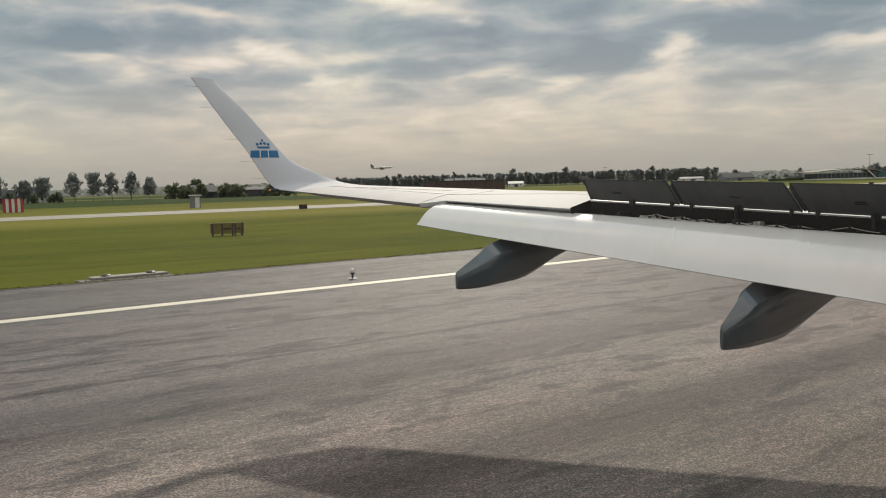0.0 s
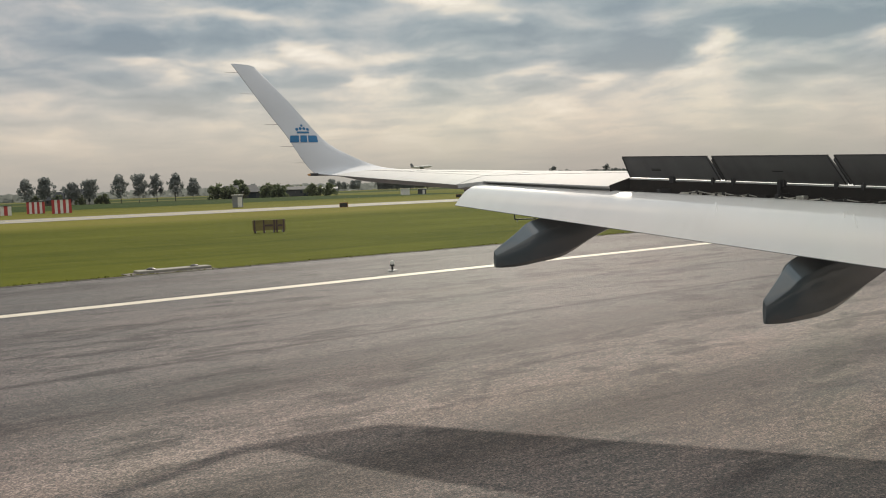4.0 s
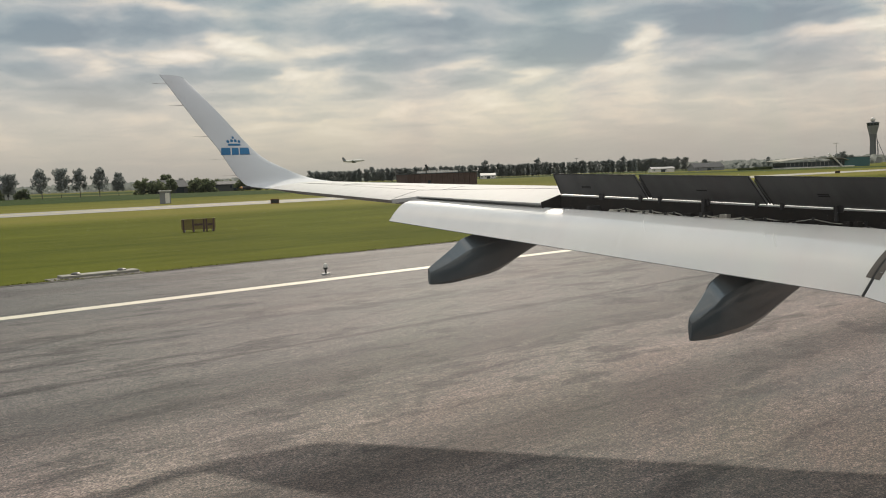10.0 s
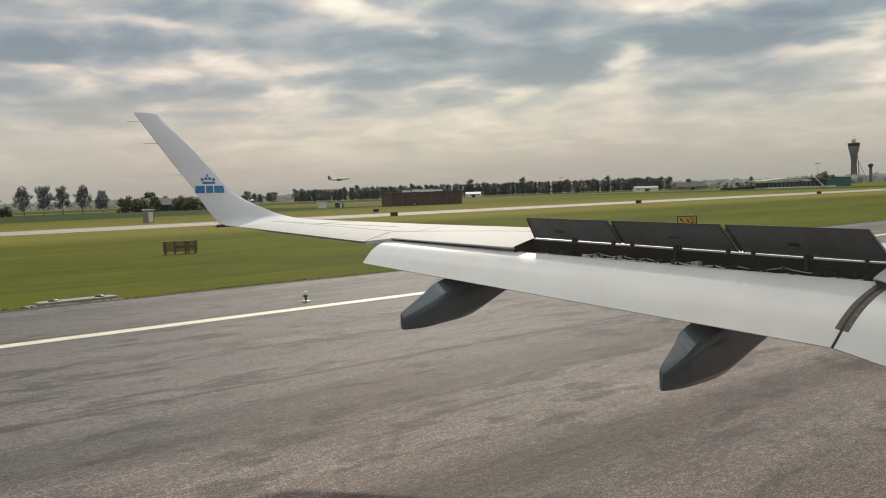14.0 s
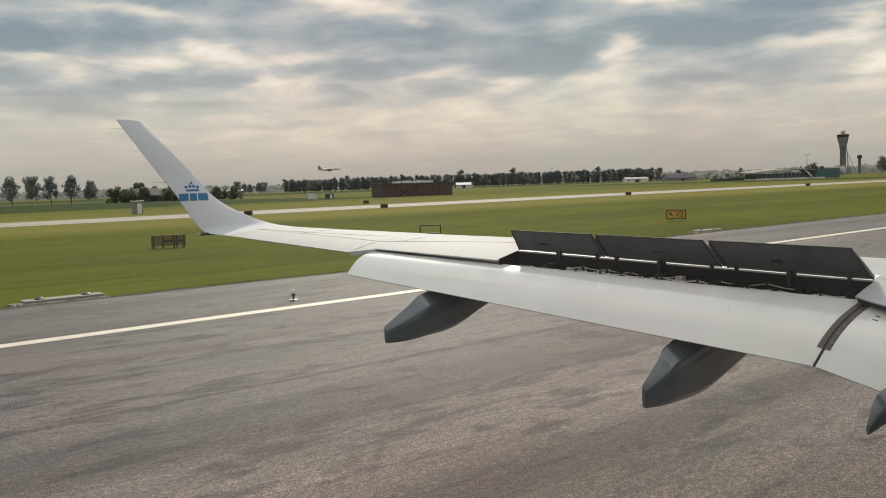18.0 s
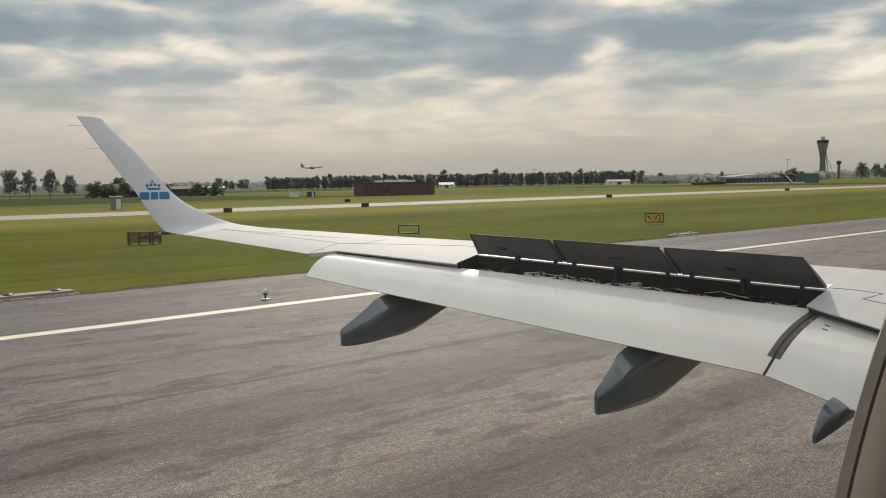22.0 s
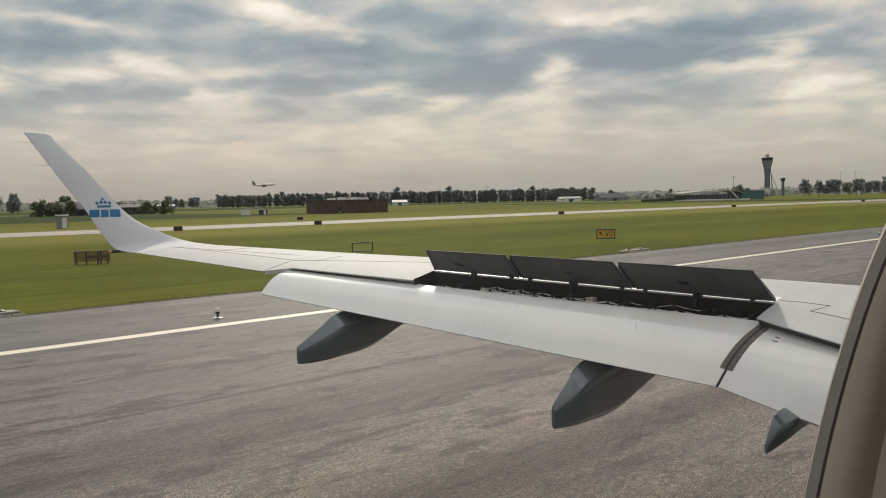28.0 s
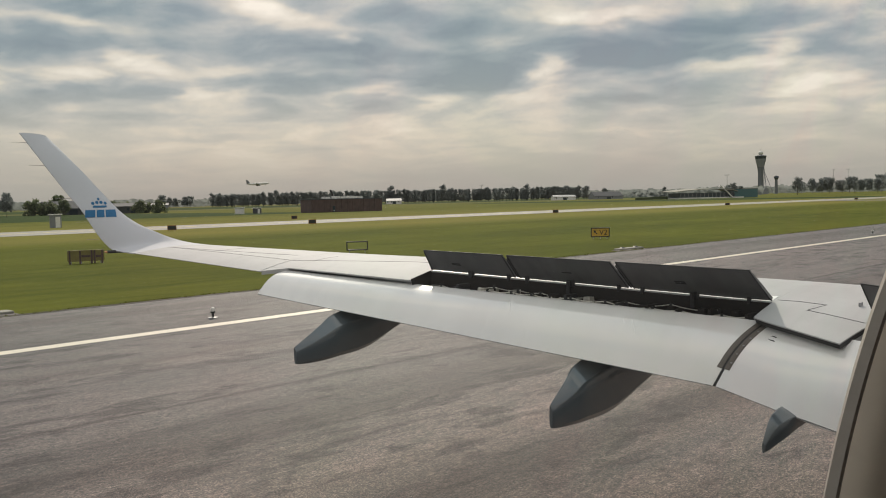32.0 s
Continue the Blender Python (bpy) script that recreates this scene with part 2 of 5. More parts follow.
    lane_sun_tone = ramp(t, maths(t, "MULTIPLY_ADD", lane, 0.2, 0.2, clamp=True), [(0.0, (1.08, 1.06, 1.04)), (1.0, (0.74, 0.77, 0.81))])
    col = mixc(t, 1.0, col, lane_sun_tone, "MULTIPLY")
    setp(t, b, Base_Color=col, Roughness=maths(t, "MULTIPLY_ADD", patch, 0.2, 0.50), Specular_IOR_Level=0.19)
    bump(t, b, maths(t, "ADD", grain, maths(t, "MULTIPLY", sp, 0.6)), 1.0, 0.02)
    return m


def turf(name, dark, light, straw, band):
    """Mown grass: blades, clumps, and mowing bands that run along the runway."""
    m, t, b = material(name)
    ob = node(t, "ShaderNodeTexCoord").outputs["Object"]
    big = noisy(t, node(t, "ShaderNodeMapping", {0: ob, 3: (0.07, 0.02, 1)}).outputs[0], 1.0, 5.0, 0.6)
    mid = noisy(t, node(t, "ShaderNodeMapping", {0: ob, 3: (0.8, 0.16, 1)}).outputs[0], 1.0, 5.0, 0.65)
    fin = noisy(t, node(t, "ShaderNodeMapping", {0: ob, 3: (8.0, 3.2, 1)}).outputs[0], 1.0, 4.0, 0.7)
    f = maths(t, "ADD", maths(t, "MULTIPLY", big, 0.4), maths(t, "ADD", maths(t, "MULTIPLY", mid, 0.32), maths(t, "MULTIPLY", fin, 0.30)))
    green = ramp(t, f, [(0.36, dark), (0.5, tuple((a + c) / 2 for a, c in zip(dark, light))), (0.64, light)])
    x = node(t, "ShaderNodeSeparateXYZ", {0: ob}).outputs[0]
    wob = maths(t, "MULTIPLY_ADD", big, 14.0, maths(t, "MULTIPLY_ADD", mid, 5.0, x))
    s = ramp(t, maths(t, "DIVIDE", maths(t, "MULTIPLY", wob, -1.0), 400.0), band)
    col = mixc(t, s, green, mixc(t, f, tuple(q * 0.75 for q in straw), tuple(q * 1.25 for q in straw)))
    setp(t, b, Base_Color=col, Roughness=0.9, Specular_IOR_Level=0.03)
    bump(t, b, maths(t, "ADD", fin, mid), 0.8, 0.08)
    return m


def airpaint(name, col, rough, dirt, spec=0.5, coat=0.25):
    """Glossy aircraft paint with faint chordwise grime."""
    m, t, b = material(name)
    ob = node(t, "ShaderNodeTexCoord").outputs["Object"]
    st = noisy(t, node(t, "ShaderNodeMapping", {0: ob, 3: (6.0, 0.5, 1.0)}).outputs[0], 1.0, 5.0, 0.6)
    cl = noisy(t, ob, 1.3, 4.0, 0.55)
    f = maths(t, "ADD", maths(t, "MULTIPLY", st, 0.5), maths(t, "MULTIPLY", cl, 0.5))
    c = ramp(t, f, [(0.33, tuple(x * (1 - dirt) for x in col)), (0.58, col)])
    setp(t, b, Base_Color=c, Roughness=maths(t, "MULTIPLY_ADD", f, 0.14, rough - 0.07), Specular_IOR_Level=spec, Coat_Weight=coat, Coat_Roughness=0.04, Coat_IOR=1.65)
    return m


M_RUNWAY = asphalt("grooved_asphalt", 0.138, 1.0, 1.14, [(-8.7, 0.85, 1.0), (-15.6, 0.10, 0.9), (-14.0, 0.45, 0.5), (-20.4, 0.5, 0.35), (-11.6, 0.3, 0.25), (-5.4, 0.8, 0.2)])
M_SHOULDER = asphalt("shoulder_asphalt", 0.124, 0.4, 1.08)
M_CONCRETE = simple("taxiway_concrete", (0.21, 0.20, 0.175), 0.8, vary=0.16, scale=0.25)
M_LINE = simple("worn_white_paint", (0.52, 0.48, 0.395), 0.6, vary=0.18, scale=2.0)
M_YLINE = simple("yellow_marking_paint", (0.62, 0.45, 0.08), 0.6, vary=0.15, scale=2.0)
M_GRASS = turf("mown_grass", (0.034, 0.047, 0.0035), (0.104, 0.113, 0.010), (0.195, 0.172, 0.042),
               [(0.0, (0.0, 0.0, 0.0)), (0.185, (0.02, 0.02, 0.02)), (0.225, (0.62, 0.62, 0.62)), (0.30, (0.55, 0.55, 0.55)), (0.45, (0.30, 0.30, 0.30)), (0.55, (0.1, 0.1, 0.1)), (1.0, (0.2, 0.2, 0.2))])
M_CROP = turf("crop_field", (0.012, 0.028, 0.006), (0.030, 0.055, 0.012), (0.06, 0.07, 0.02), [(0.0, (0.1, 0.1, 0.1)), (1.0, (0.2, 0.2, 0.2))])
M_STRAW = turf("pale_field", (0.045, 0.055, 0.012), (0.085, 0.09, 0.025), (0.14, 0.13, 0.05), [(0.0, (0.4, 0.4, 0.4)), (1.0, (0.5, 0.5, 0.5))])
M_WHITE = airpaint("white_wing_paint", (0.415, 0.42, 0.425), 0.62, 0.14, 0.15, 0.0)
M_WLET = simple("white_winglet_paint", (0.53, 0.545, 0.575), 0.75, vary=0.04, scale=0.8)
M_WLET.node_tree.nodes["Principled BSDF"].inputs["Specular IOR Level"].default_value = 0.18
M_FLAP = airpaint("light_grey_flap_paint", (0.77, 0.765, 0.75), 0.16, 0.08, 0.6, 1.0)
M_FAIR = airpaint("slate_grey_fairing_paint", (0.066, 0.086, 0.100), 0.30, 0.22, 0.6, 0.9)
# bright white that stands in for sunlit skin and sun glints
M_SUNLIT = simple("sunlit_white_paint", (0.80, 0.80, 0.79), 0.4, vary=0.05)
M_SPOIL = airpaint("grey_spoiler_underside", (0.122, 0.126, 0.13), 0.5, 0.35, 0.4, 0.0)
# bay brown taken almost to black: the recess's shade is in the colour
M_BAY = simple("shaded_bay_brown", (0.010, 0.0075, 0.006), 0.8, vary=0.8, scale=7.0)
M_PIPE = simple("dull_pipe_metal", (0.42, 0.41, 0.37), 0.5, 0.3, 0.4, 12.0)
M_RUB = simple("grey_beige_window_seal", (0.27, 0.245, 0.215), 0.6, vary=0.2)
# black for rubber parts, and for shade painted under the shroud lips
M_DARK = simple("rubber_and_shade_black", (0.022, 0.022, 0.024), 0.6, vary=0.3)
M_SEAL = simple("brown_grey_flap_seal", (0.115, 0.10, 0.088), 0.65, vary=0.2, scale=9.0)
M_JOINT = simple("panel_joint_sealant", (0.11, 0.11, 0.115), 0.6, vary=0.2)
M_BLUE = simple("blue_logo_paint", (0.003, 0.115, 0.27), 0.6, vary=0.05)
M_TRIM = simple("beige_window_trim", (0.78, 0.70, 0.59), 0.45, vary=0.08, scale=2.0)
M_TRIMD = simple("brown_cabin_panel", (0.32, 0.26, 0.205), 0.7, vary=0.1, scale=2.0)
M_ROD = simple("wick_metal", (0.16, 0.15, 0.14), 0.5, 0.3)
M_LENS = simple("amber_lens", (0.55, 0.30, 0.12), 0.2, vary=0.05)
M_BARK = simple("grey_bark", (0.10, 0.085, 0.065), 0.9, vary=0.4, scale=4.0)
M_BRICK = simple("brown_brick", (0.085, 0.055, 0.048), 0.9, vary=0.35, scale=0.9)
M_ROOFD = simple("dark_roof", (0.05, 0.055, 0.06), 0.8, vary=0.2)
M_WALLW = simple("white_wall", (0.62, 0.61, 0.58), 0.7, vary=0.1)
M_WALLG = simple("grey_cladding", (0.17, 0.18, 0.19), 0.6, vary=0.12)
M_TEAL = simple("teal_cladding", (0.035, 0.10, 0.11), 0.35, vary=0.15)
M_TOWER = simple("tower_concrete", (0.11, 0.12, 0.13), 0.8, vary=0.12)
M_GLASSD = simple("dark_glazing", (0.03, 0.04, 0.05), 0.15, vary=0.1)
M_STEEL = simple("galvanised_steel", (0.32, 0.33, 0.34), 0.5, 0.6, 0.1)
M_YSIGN = simple("amber_sign_face", (0.50, 0.31, 0.03), 0.5, vary=0.08)
M_ORANGE = simple("orange_frame_paint", (0.22, 0.10, 0.02), 0.6, vary=0.15)
M_SIGNB = simple("olive_brown_sign_back", (0.17, 0.14, 0.035), 0.6, vary=0.2)
M_RED = simple("red_panel_paint", (0.36, 0.03, 0.03), 0.6, vary=0.1)
M_BLACK = simple("black_paint", (0.015, 0.015, 0.016), 0.5, vary=0.2)
M_SOIL = simple("dark_soil", (0.030, 0.026, 0.016), 0.95, vary=0.4, scale=4.0)
M_PLATE = simple("pale_concrete_pad", (0.22, 0.21, 0.18), 0.8, vary=0.2, scale=5.0)


def leaf_material(name, dark, light):
    """Leaves that also let light through."""
    m, t, b = material(name)
    r = node(t, "ShaderNodeNewGeometry").outputs["Random Per Island"]
    o = node(t, "ShaderNodeObjectInfo").outputs["Random"]
    f = maths(t, "ADD", maths(t, "MULTIPLY", r, 0.7), maths(t, "MULTIPLY", o, 0.3))
    col = ramp(t, f, [(0.0, dark), (1.0, light)])
    setp(t, b, Base_Color=col, Roughness=0.7, Specular_IOR_Level=0.2)
    thin = node(t, "ShaderNodeBsdfTranslucent", {0: col})
    both = node(t, "ShaderNodeMixShader", {0: 0.66, 1: b.outputs[0], 2: thin.outputs[0]})
    t.links.new(both.outputs[0], t.nodes["Material Output"].inputs[0])
    return m


# far leaves paled towards blue-grey: distance haze put into the base colour
M_LEAF = leaf_material("haze_greyed_leaves", (0.19, 0.21, 0.205), (0.27, 0.288, 0.275))
M_LEAFG = leaf_material("hedge_leaves", (0.075, 0.100, 0.055), (0.155, 0.175, 0.095))
M_BLADE = leaf_material("grass_blades", (0.05, 0.065, 0.008), (0.11, 0.115, 0.02))

# ---- helpers for parts ----
BASE = {}


def thing(name, label, category, at=(0, 0, 0), group="", kind=""):
    ob = tagged(new(name), label, category, group, kind)
    ob.empty_display_size = 0.2
    ob.location = at
    BASE[ob.name] = Vector(at)
    return ob


def part(name, bm, mat, parent=None, label="", smooth=False):
    """Links a bmesh, given in world places, as one mesh object under a thing or a part."""
    base = BASE[parent.name] if parent else Vector((0, 0, 0))
    if base.length:
        bmesh.ops.translate(bm, verts=bm.verts, vec=-base)
    me = bpy.data.meshes.new(name)
    bm.to_mesh(me)
    bm.free()
    if smooth:
        me.polygons.foreach_set("use_smooth", [True] * len(me.polygons))
        me.set_sharp_from_angle(angle=radians(34))
    me.materials.append(mat)
    ob = new(name, me)
    if parent:
        ob.parent = parent
        BASE[ob.name] = base
    if label:
        ob["label"] = label
    return ob


def box(bm, x0, x1, y0, y1, z0, z1, m=None):
    c = [(x, y, z) for x in (x0, x1) for y in (y0, y1) for z in (z0, z1)]
    v = [bm.verts.new(m @ Vector(p) if m else p) for p in c]
    for f in ((0, 1, 3, 2), (4, 6, 7, 5), (0, 4, 5, 1), (2, 3, 7, 6), (0, 2, 6, 4), (1, 5, 7, 3)):
        bm.faces.new([v[i] for i in f])
    return bm


def boxed(x0, x1, y0, y1, z0, z1, m=None, bevel=0.0):
    bm = box(bmesh.new(), x0, x1, y0, y1, z0, z1, m)
    bmesh.ops.recalc_face_normals(bm, faces=bm.faces)
    if bevel:
        bmesh.ops.bevel(bm, geom=list(bm.edges), offset=bevel, segments=2, affect="EDGES", profile=0.5)
    return bm


def loft(rings, closed=True, caps=True, bm=None):
    """Skins a list of rings of equally many points."""
    bm = bm or bmesh.new()
    rows = [[bm.verts.new(p) for p in r] for r in rings]
    n = len(rows[0])
    for a, b in zip(rows, rows[1:]):
        for i in range(n if closed else n - 1):
            j = (i + 1) % n
            bm.faces.new((a[i], a[j], b[j], b[i]))
    if caps and closed:
        bm.faces.new(rows[0][::-1])
        bm.faces.new(rows[-1])
    bmesh.ops.recalc_face_normals(bm, faces=bm.faces)
    return bm


def tube(points, r, sides=8, bm=None, r_end=None):
    """A round bar along points, tapering to r_end."""
    pts = [Vector(p) for p in points]
    rings = []
    for i, p in enumerate(pts):
        d = (pts[min(i + 1, len(pts) - 1)] - pts[max(i - 1, 0)]).normalized()
        a = d.cross(Vector((0, 0, 1)))
        if a.length < 1e-3:
            a = d.cross(Vector((1, 0, 0)))
        a.normalize()
        b = d.cross(a)
        rr = r if r_end is None else r + (r_end - r) * i / (len(pts) - 1)
        rings.append([p + (a * math.cos(2 * math.pi * k / sides) + b * math.sin(2 * math.pi * k / sides)) * rr for k in range(sides)])
    return loft(rings, bm=bm)


def lerp(a, b, t):
    return a + (b - a) * t


def table(x, xs, vs):
    return float(np.interp(x, xs, vs))


def far(az, d, z=0.0):
    """A place d metres off, az degrees to the left of the runway's heading."""
    return Vector((-math.sin(radians(az)) * d, math.cos(radians(az)) * d, z))

# ---- ground, runway, taxiway, fields ----
def sheet(name, x0, x1, y0, y1, z, mat, label, category, thick=0.0, nx=1, ny=1):
    bm = bmesh.new()
    if thick:
        box(bm, x0, x1, y0, y1, z - thick, z)
        bmesh.ops.recalc_face_normals(bm, faces=bm.faces)
    else:
        vs = [[bm.verts.new((lerp(x0, x1, i / nx), lerp(y0, y1, j / ny), z)) for j in range(ny + 1)] for i in range(nx + 1)]
        for i in range(nx):
            for j in range(ny):
                bm.faces.new((vs[i][j], vs[i + 1][j], vs[i + 1][j + 1], vs[i][j + 1]))
    return tagged(part(name, bm, mat), label, category, kind="structure")


sheet("ground", -4900, 4900, -4900, 4900, -0.03, M_GRASS, "wide flat airfield of mown green grass", "ground", nx=8, ny=8)
sheet("runway", -23.8, 20.4, -400, 1600, 0.0, M_RUNWAY, "grey grooved asphalt runway with dark rubber streaks", "runway", 0.3)
sheet("shoulder_west", -32.3, -23.8, -400, 1600, -0.002, M_SHOULDER, "paler grey asphalt shoulder beside the runway", "shoulder", 0.3)
sheet("shoulder_east", 20.4, 28.5, -400, 1600, -0.002, M_SHOULDER, "paler grey asphalt shoulder beside the runway", "shoulder", 0.3)
sheet("edge_line_west", -24.75, -24.2, -400, 1600, 0.004, M_LINE, "worn white painted runway edge line on asphalt", "marking", 0.004)
sheet("edge_joint", -25.12, -25.02, -400, 1600, 0.003, M_DARK, "thin dark joint beside the painted edge line", "joint", 0.003)
sheet("edge_line_east", 20.6, 21.5, -400, 1600, 0.004, M_LINE, "worn white painted runway edge line on asphalt", "marking", 0.004)
sheet("taxiway", -143, -121, -500, 1500, 0.0, M_CONCRETE, "pale concrete taxiway crossing the grass", "taxiway", 0.3)
sheet("taxiway_line", -132.8, -132.3, -500, 1500, 0.004, M_YLINE, "thin yellow painted centre line on the taxiway", "marking", 0.004)
sheet("crop_field", -470, -235, -600, 190, -0.012, M_CROP, "dark green crop field behind the airfield grass", "field")
sheet("crop_field_far", -900, -560, -900, 1200, -0.012, M_CROP, "distant dark green crop field", "field")
sheet("pale_field", -556, -474, -900, 900, -0.016, M_STRAW, "pale yellowish hay field in the distance", "field")
sheet("pale_field_far", -1500, -1000, -1500, 2500, -0.016, M_STRAW, "pale distant field under the tree line", "field")
sheet("crop_field_north", -420, -150, 420, 520, -0.012, M_CROP, "dark green strip of crops near the far buildings", "field")

rows = []
for i in range(421):
    y = -30 + i * 0.7 if i < 300 else 180 + (i - 300) * 6.0
    w = 0.06 + 0.10 * (0.5 + 0.5 * noise.noise(Vector((y * 0.33, 2.0, 0)))) + 0.05 * noise.noise(Vector((y * 1.7, 9.0, 0)))
    c = -32.27 + 0.07 * noise.noise(Vector((y * 0.21, 5.0, 0)))
    rows.append([(c + w, y, 0.006), (c - w - 0.12, y, 0.010), (c - w - 0.12, y, -0.02), (c + w, y, -0.02)])
tagged(part("soil_edge", loft(rows), M_SOIL), "dark ragged strip of soil between asphalt and grass", "soil", kind="structure")

# curved exit that leaves the runway further on, with its yellow line
def swept_strip(name, centre, half, z, mat, label, category):
    bm = bmesh.new()
    rows = []
    for i, (x, y) in enumerate(centre):
        x2, y2 = centre[min(i + 1, len(centre) - 1)]
        x1, y1 = centre[max(i - 1, 0)]
        d = Vector((x2 - x1, y2 - y1, 0)).normalized()
        n = Vector((-d.y, d.x, 0)) * half
        c = Vector((x, y, z))
        rows.append([c - n, c + n, c + n - Vector((0, 0, 0.004)), c - n - Vector((0, 0, 0.004))])
    return tagged(part(name, loft(rows), mat), label, category, kind="structure")


bend = [(-24 - 96 * (1 - math.cos(a * math.pi / 48)), 190 + 130 * math.sin(a * math.pi / 48)) for a in range(25)]
swept_strip("exit_taxiway", bend, 11.0, -0.006, M_SHOULDER, "curved grey asphalt exit leaving the runway", "taxiway")
swept_strip("exit_line", [(-3.0, 90.0), (-5.0, 125.0), (-12.0, 160.0), (-20.0, 182.0)] + bend[1:], 0.14, 0.010, M_YLINE, "yellow painted line leading off the runway", "marking")

# touchdown-zone bars that the aircraft has rolled past
for i in range(3):
    bm = boxed(-16.2, -10.4, -62 - 130 * i, -39.5 - 130 * i, 0.0, 0.004)
    tagged(part("touchdown_marking", bm, M_LINE), "broad worn white touchdown bar painted on the runway", "marking", "touchdown bars", "structure")

# ragged turf along the asphalt's edge
bm = bmesh.new()
rng = random.Random(5)
for i in range(5200):
    y = rng.uniform(-25, 260) if i < 3600 else rng.uniform(-10, 60)
    x = -32.38 - abs(rng.gauss(0, 0.2)) + 0.12 * math.sin(y * 0.7) + 0.1 * math.sin(y * 2.3)
    h, w, a = rng.uniform(0.01, 0.06), rng.uniform(0.03, 0.10), rng.uniform(0, 6.28)
    dx, dy = math.cos(a) * w, math.sin(a) * w
    v = [bm.verts.new(p) for p in ((x - dx, y - dy, -0.03), (x + dx, y + dy, -0.03), (x + rng.uniform(-0.05, 0.05), y + rng.uniform(-0.05, 0.05), h))]
    bm.faces.new(v)
tagged(part("edge_grass", bm, M_BLADE), "ragged grass tufts along the edge of the asphalt", "grass", kind="stuff")

# ---- aircraft: wing surfaces ----
# s is the distance out along the wing from the aircraft's centre line
def z_plane(s):
    return 3.0 - 0.093 * (13.5 - s)


def y_trail(s):
    return 5.58 + (13.58 - s) * 0.27 if s >= 5.3 else 7.816


def y_lead(s):
    return 7.15 + (13.2 - s) * 0.52


def camber(s):
    return table(s, [1.6, 5, 8.84, 10.7, 13.2], [0.45, 0.37, 0.26, 0.17, 0.07])


def profile(v):
    return 1 - (1 - v / 0.55) ** 2 if v < 0.55 else max(0.0, 1 - ((v - 0.55) / 0.45) ** 2.6)


def chord_v(s, y):
    return max(0.0, min(1.0, (y - y_trail(s)) / (y_lead(s) - y_trail(s))))


def z_top(s, y):
    return z_plane(s) + camber(s) * profile(chord_v(s, y))


def z_low(s, y):
    v = chord_v(s, y)
    return z_plane(s) - 0.012 - 0.7 * camber(s) * math.sin(math.pi * min(1, v) ** 0.8) ** 1.2 if 0 < v < 1 else z_plane(s) - 0.012 * (v < 1)


def wing_ring(s, y_cut, n=22, lip=False):
    """A closed section of the wing from the cut line to the leading edge."""
    yl = y_lead(s)
    top = []
    for i in range(n + 1):
        a = i / n
        y = y_cut + (yl - y_cut) * math.sin(a * math.pi / 2) ** 0.9
        top.append((-s, y, z_top(s, y)))
    low = []
    for i in range(1, n // 2 + 1):
        a = i / (n // 2)
        y = yl + (y_cut - yl) * a
        z = lerp(min(z_low(s, y), z_top(s, y) - 0.01), z_top(s, y) - 0.014, max(0.0, 1 - (y - y_cut) / 0.40) if lip else 0.0)
        low.append((-s, y, z))
    return top + low


def spans(a, b, n):
    return [lerp(a, b, i / n) for i in range(n + 1)]


def hinge_y(s):
    return table(s, [5.12, 8.88], [8.77, 7.5])


def shroud_y(s):
    return table(s, [8.87, 10.6, 10.83], [7.15, 6.60, 6.50])


def aileron_y(s):
    return table(s, [10.83, 13.28], [6.82, 6.17])


def inboard_y(s):
    return table(s, [1.5, 4.10, 4.13, 4.21, 4.96, 5.12], [8.72, 8.68, 8.55, 8.12, 8.27, 8.32])


aircraft = thing("airliner", "white regional jet airliner with flaps and spoilers extended", "aircraft", (0, 0, 0))
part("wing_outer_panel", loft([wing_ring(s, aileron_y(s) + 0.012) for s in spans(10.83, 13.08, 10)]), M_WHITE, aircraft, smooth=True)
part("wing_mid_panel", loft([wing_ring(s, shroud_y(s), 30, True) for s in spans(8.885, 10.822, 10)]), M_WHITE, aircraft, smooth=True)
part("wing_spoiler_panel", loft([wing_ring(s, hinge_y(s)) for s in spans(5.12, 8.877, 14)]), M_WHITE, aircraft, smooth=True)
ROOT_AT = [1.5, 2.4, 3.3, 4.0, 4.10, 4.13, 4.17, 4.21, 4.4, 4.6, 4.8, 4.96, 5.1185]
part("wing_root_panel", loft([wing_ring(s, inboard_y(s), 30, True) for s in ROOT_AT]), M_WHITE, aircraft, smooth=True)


def aileron_ring(s):
    y0, y1 = y_trail(s), aileron_y(s) - 0.010
    top = [(-s, lerp(y0, y1, i / 8), z_top(s, lerp(y0, y1, i / 8)) + 0.001) for i in range(9)]
    low = [(-s, lerp(y1, y0, i / 8), z_plane(s) - 0.004 - 0.10 * (1 - i / 8)) for i in range(9)]
    return top + low


part("aileron", loft([aileron_ring(s) for s in spans(10.84, 13.06, 8)]), M_WHITE, aircraft, "white aileron at rest along the trailing edge", smooth=True)

# small fixed wedge between aileron and flap shroud
part("shroud_corner", loft([[(-s, y, z_top(s, y)) for y in (y0, 6.60, 6.82)] + [(-s, y, z_top(s, y) - 0.05) for y in (6.82, 6.60, y0)]
                            for s, y0 in ((10.83, 6.34), (10.72, 6.45), (10.6, 6.58))]), M_WHITE, aircraft, smooth=False)

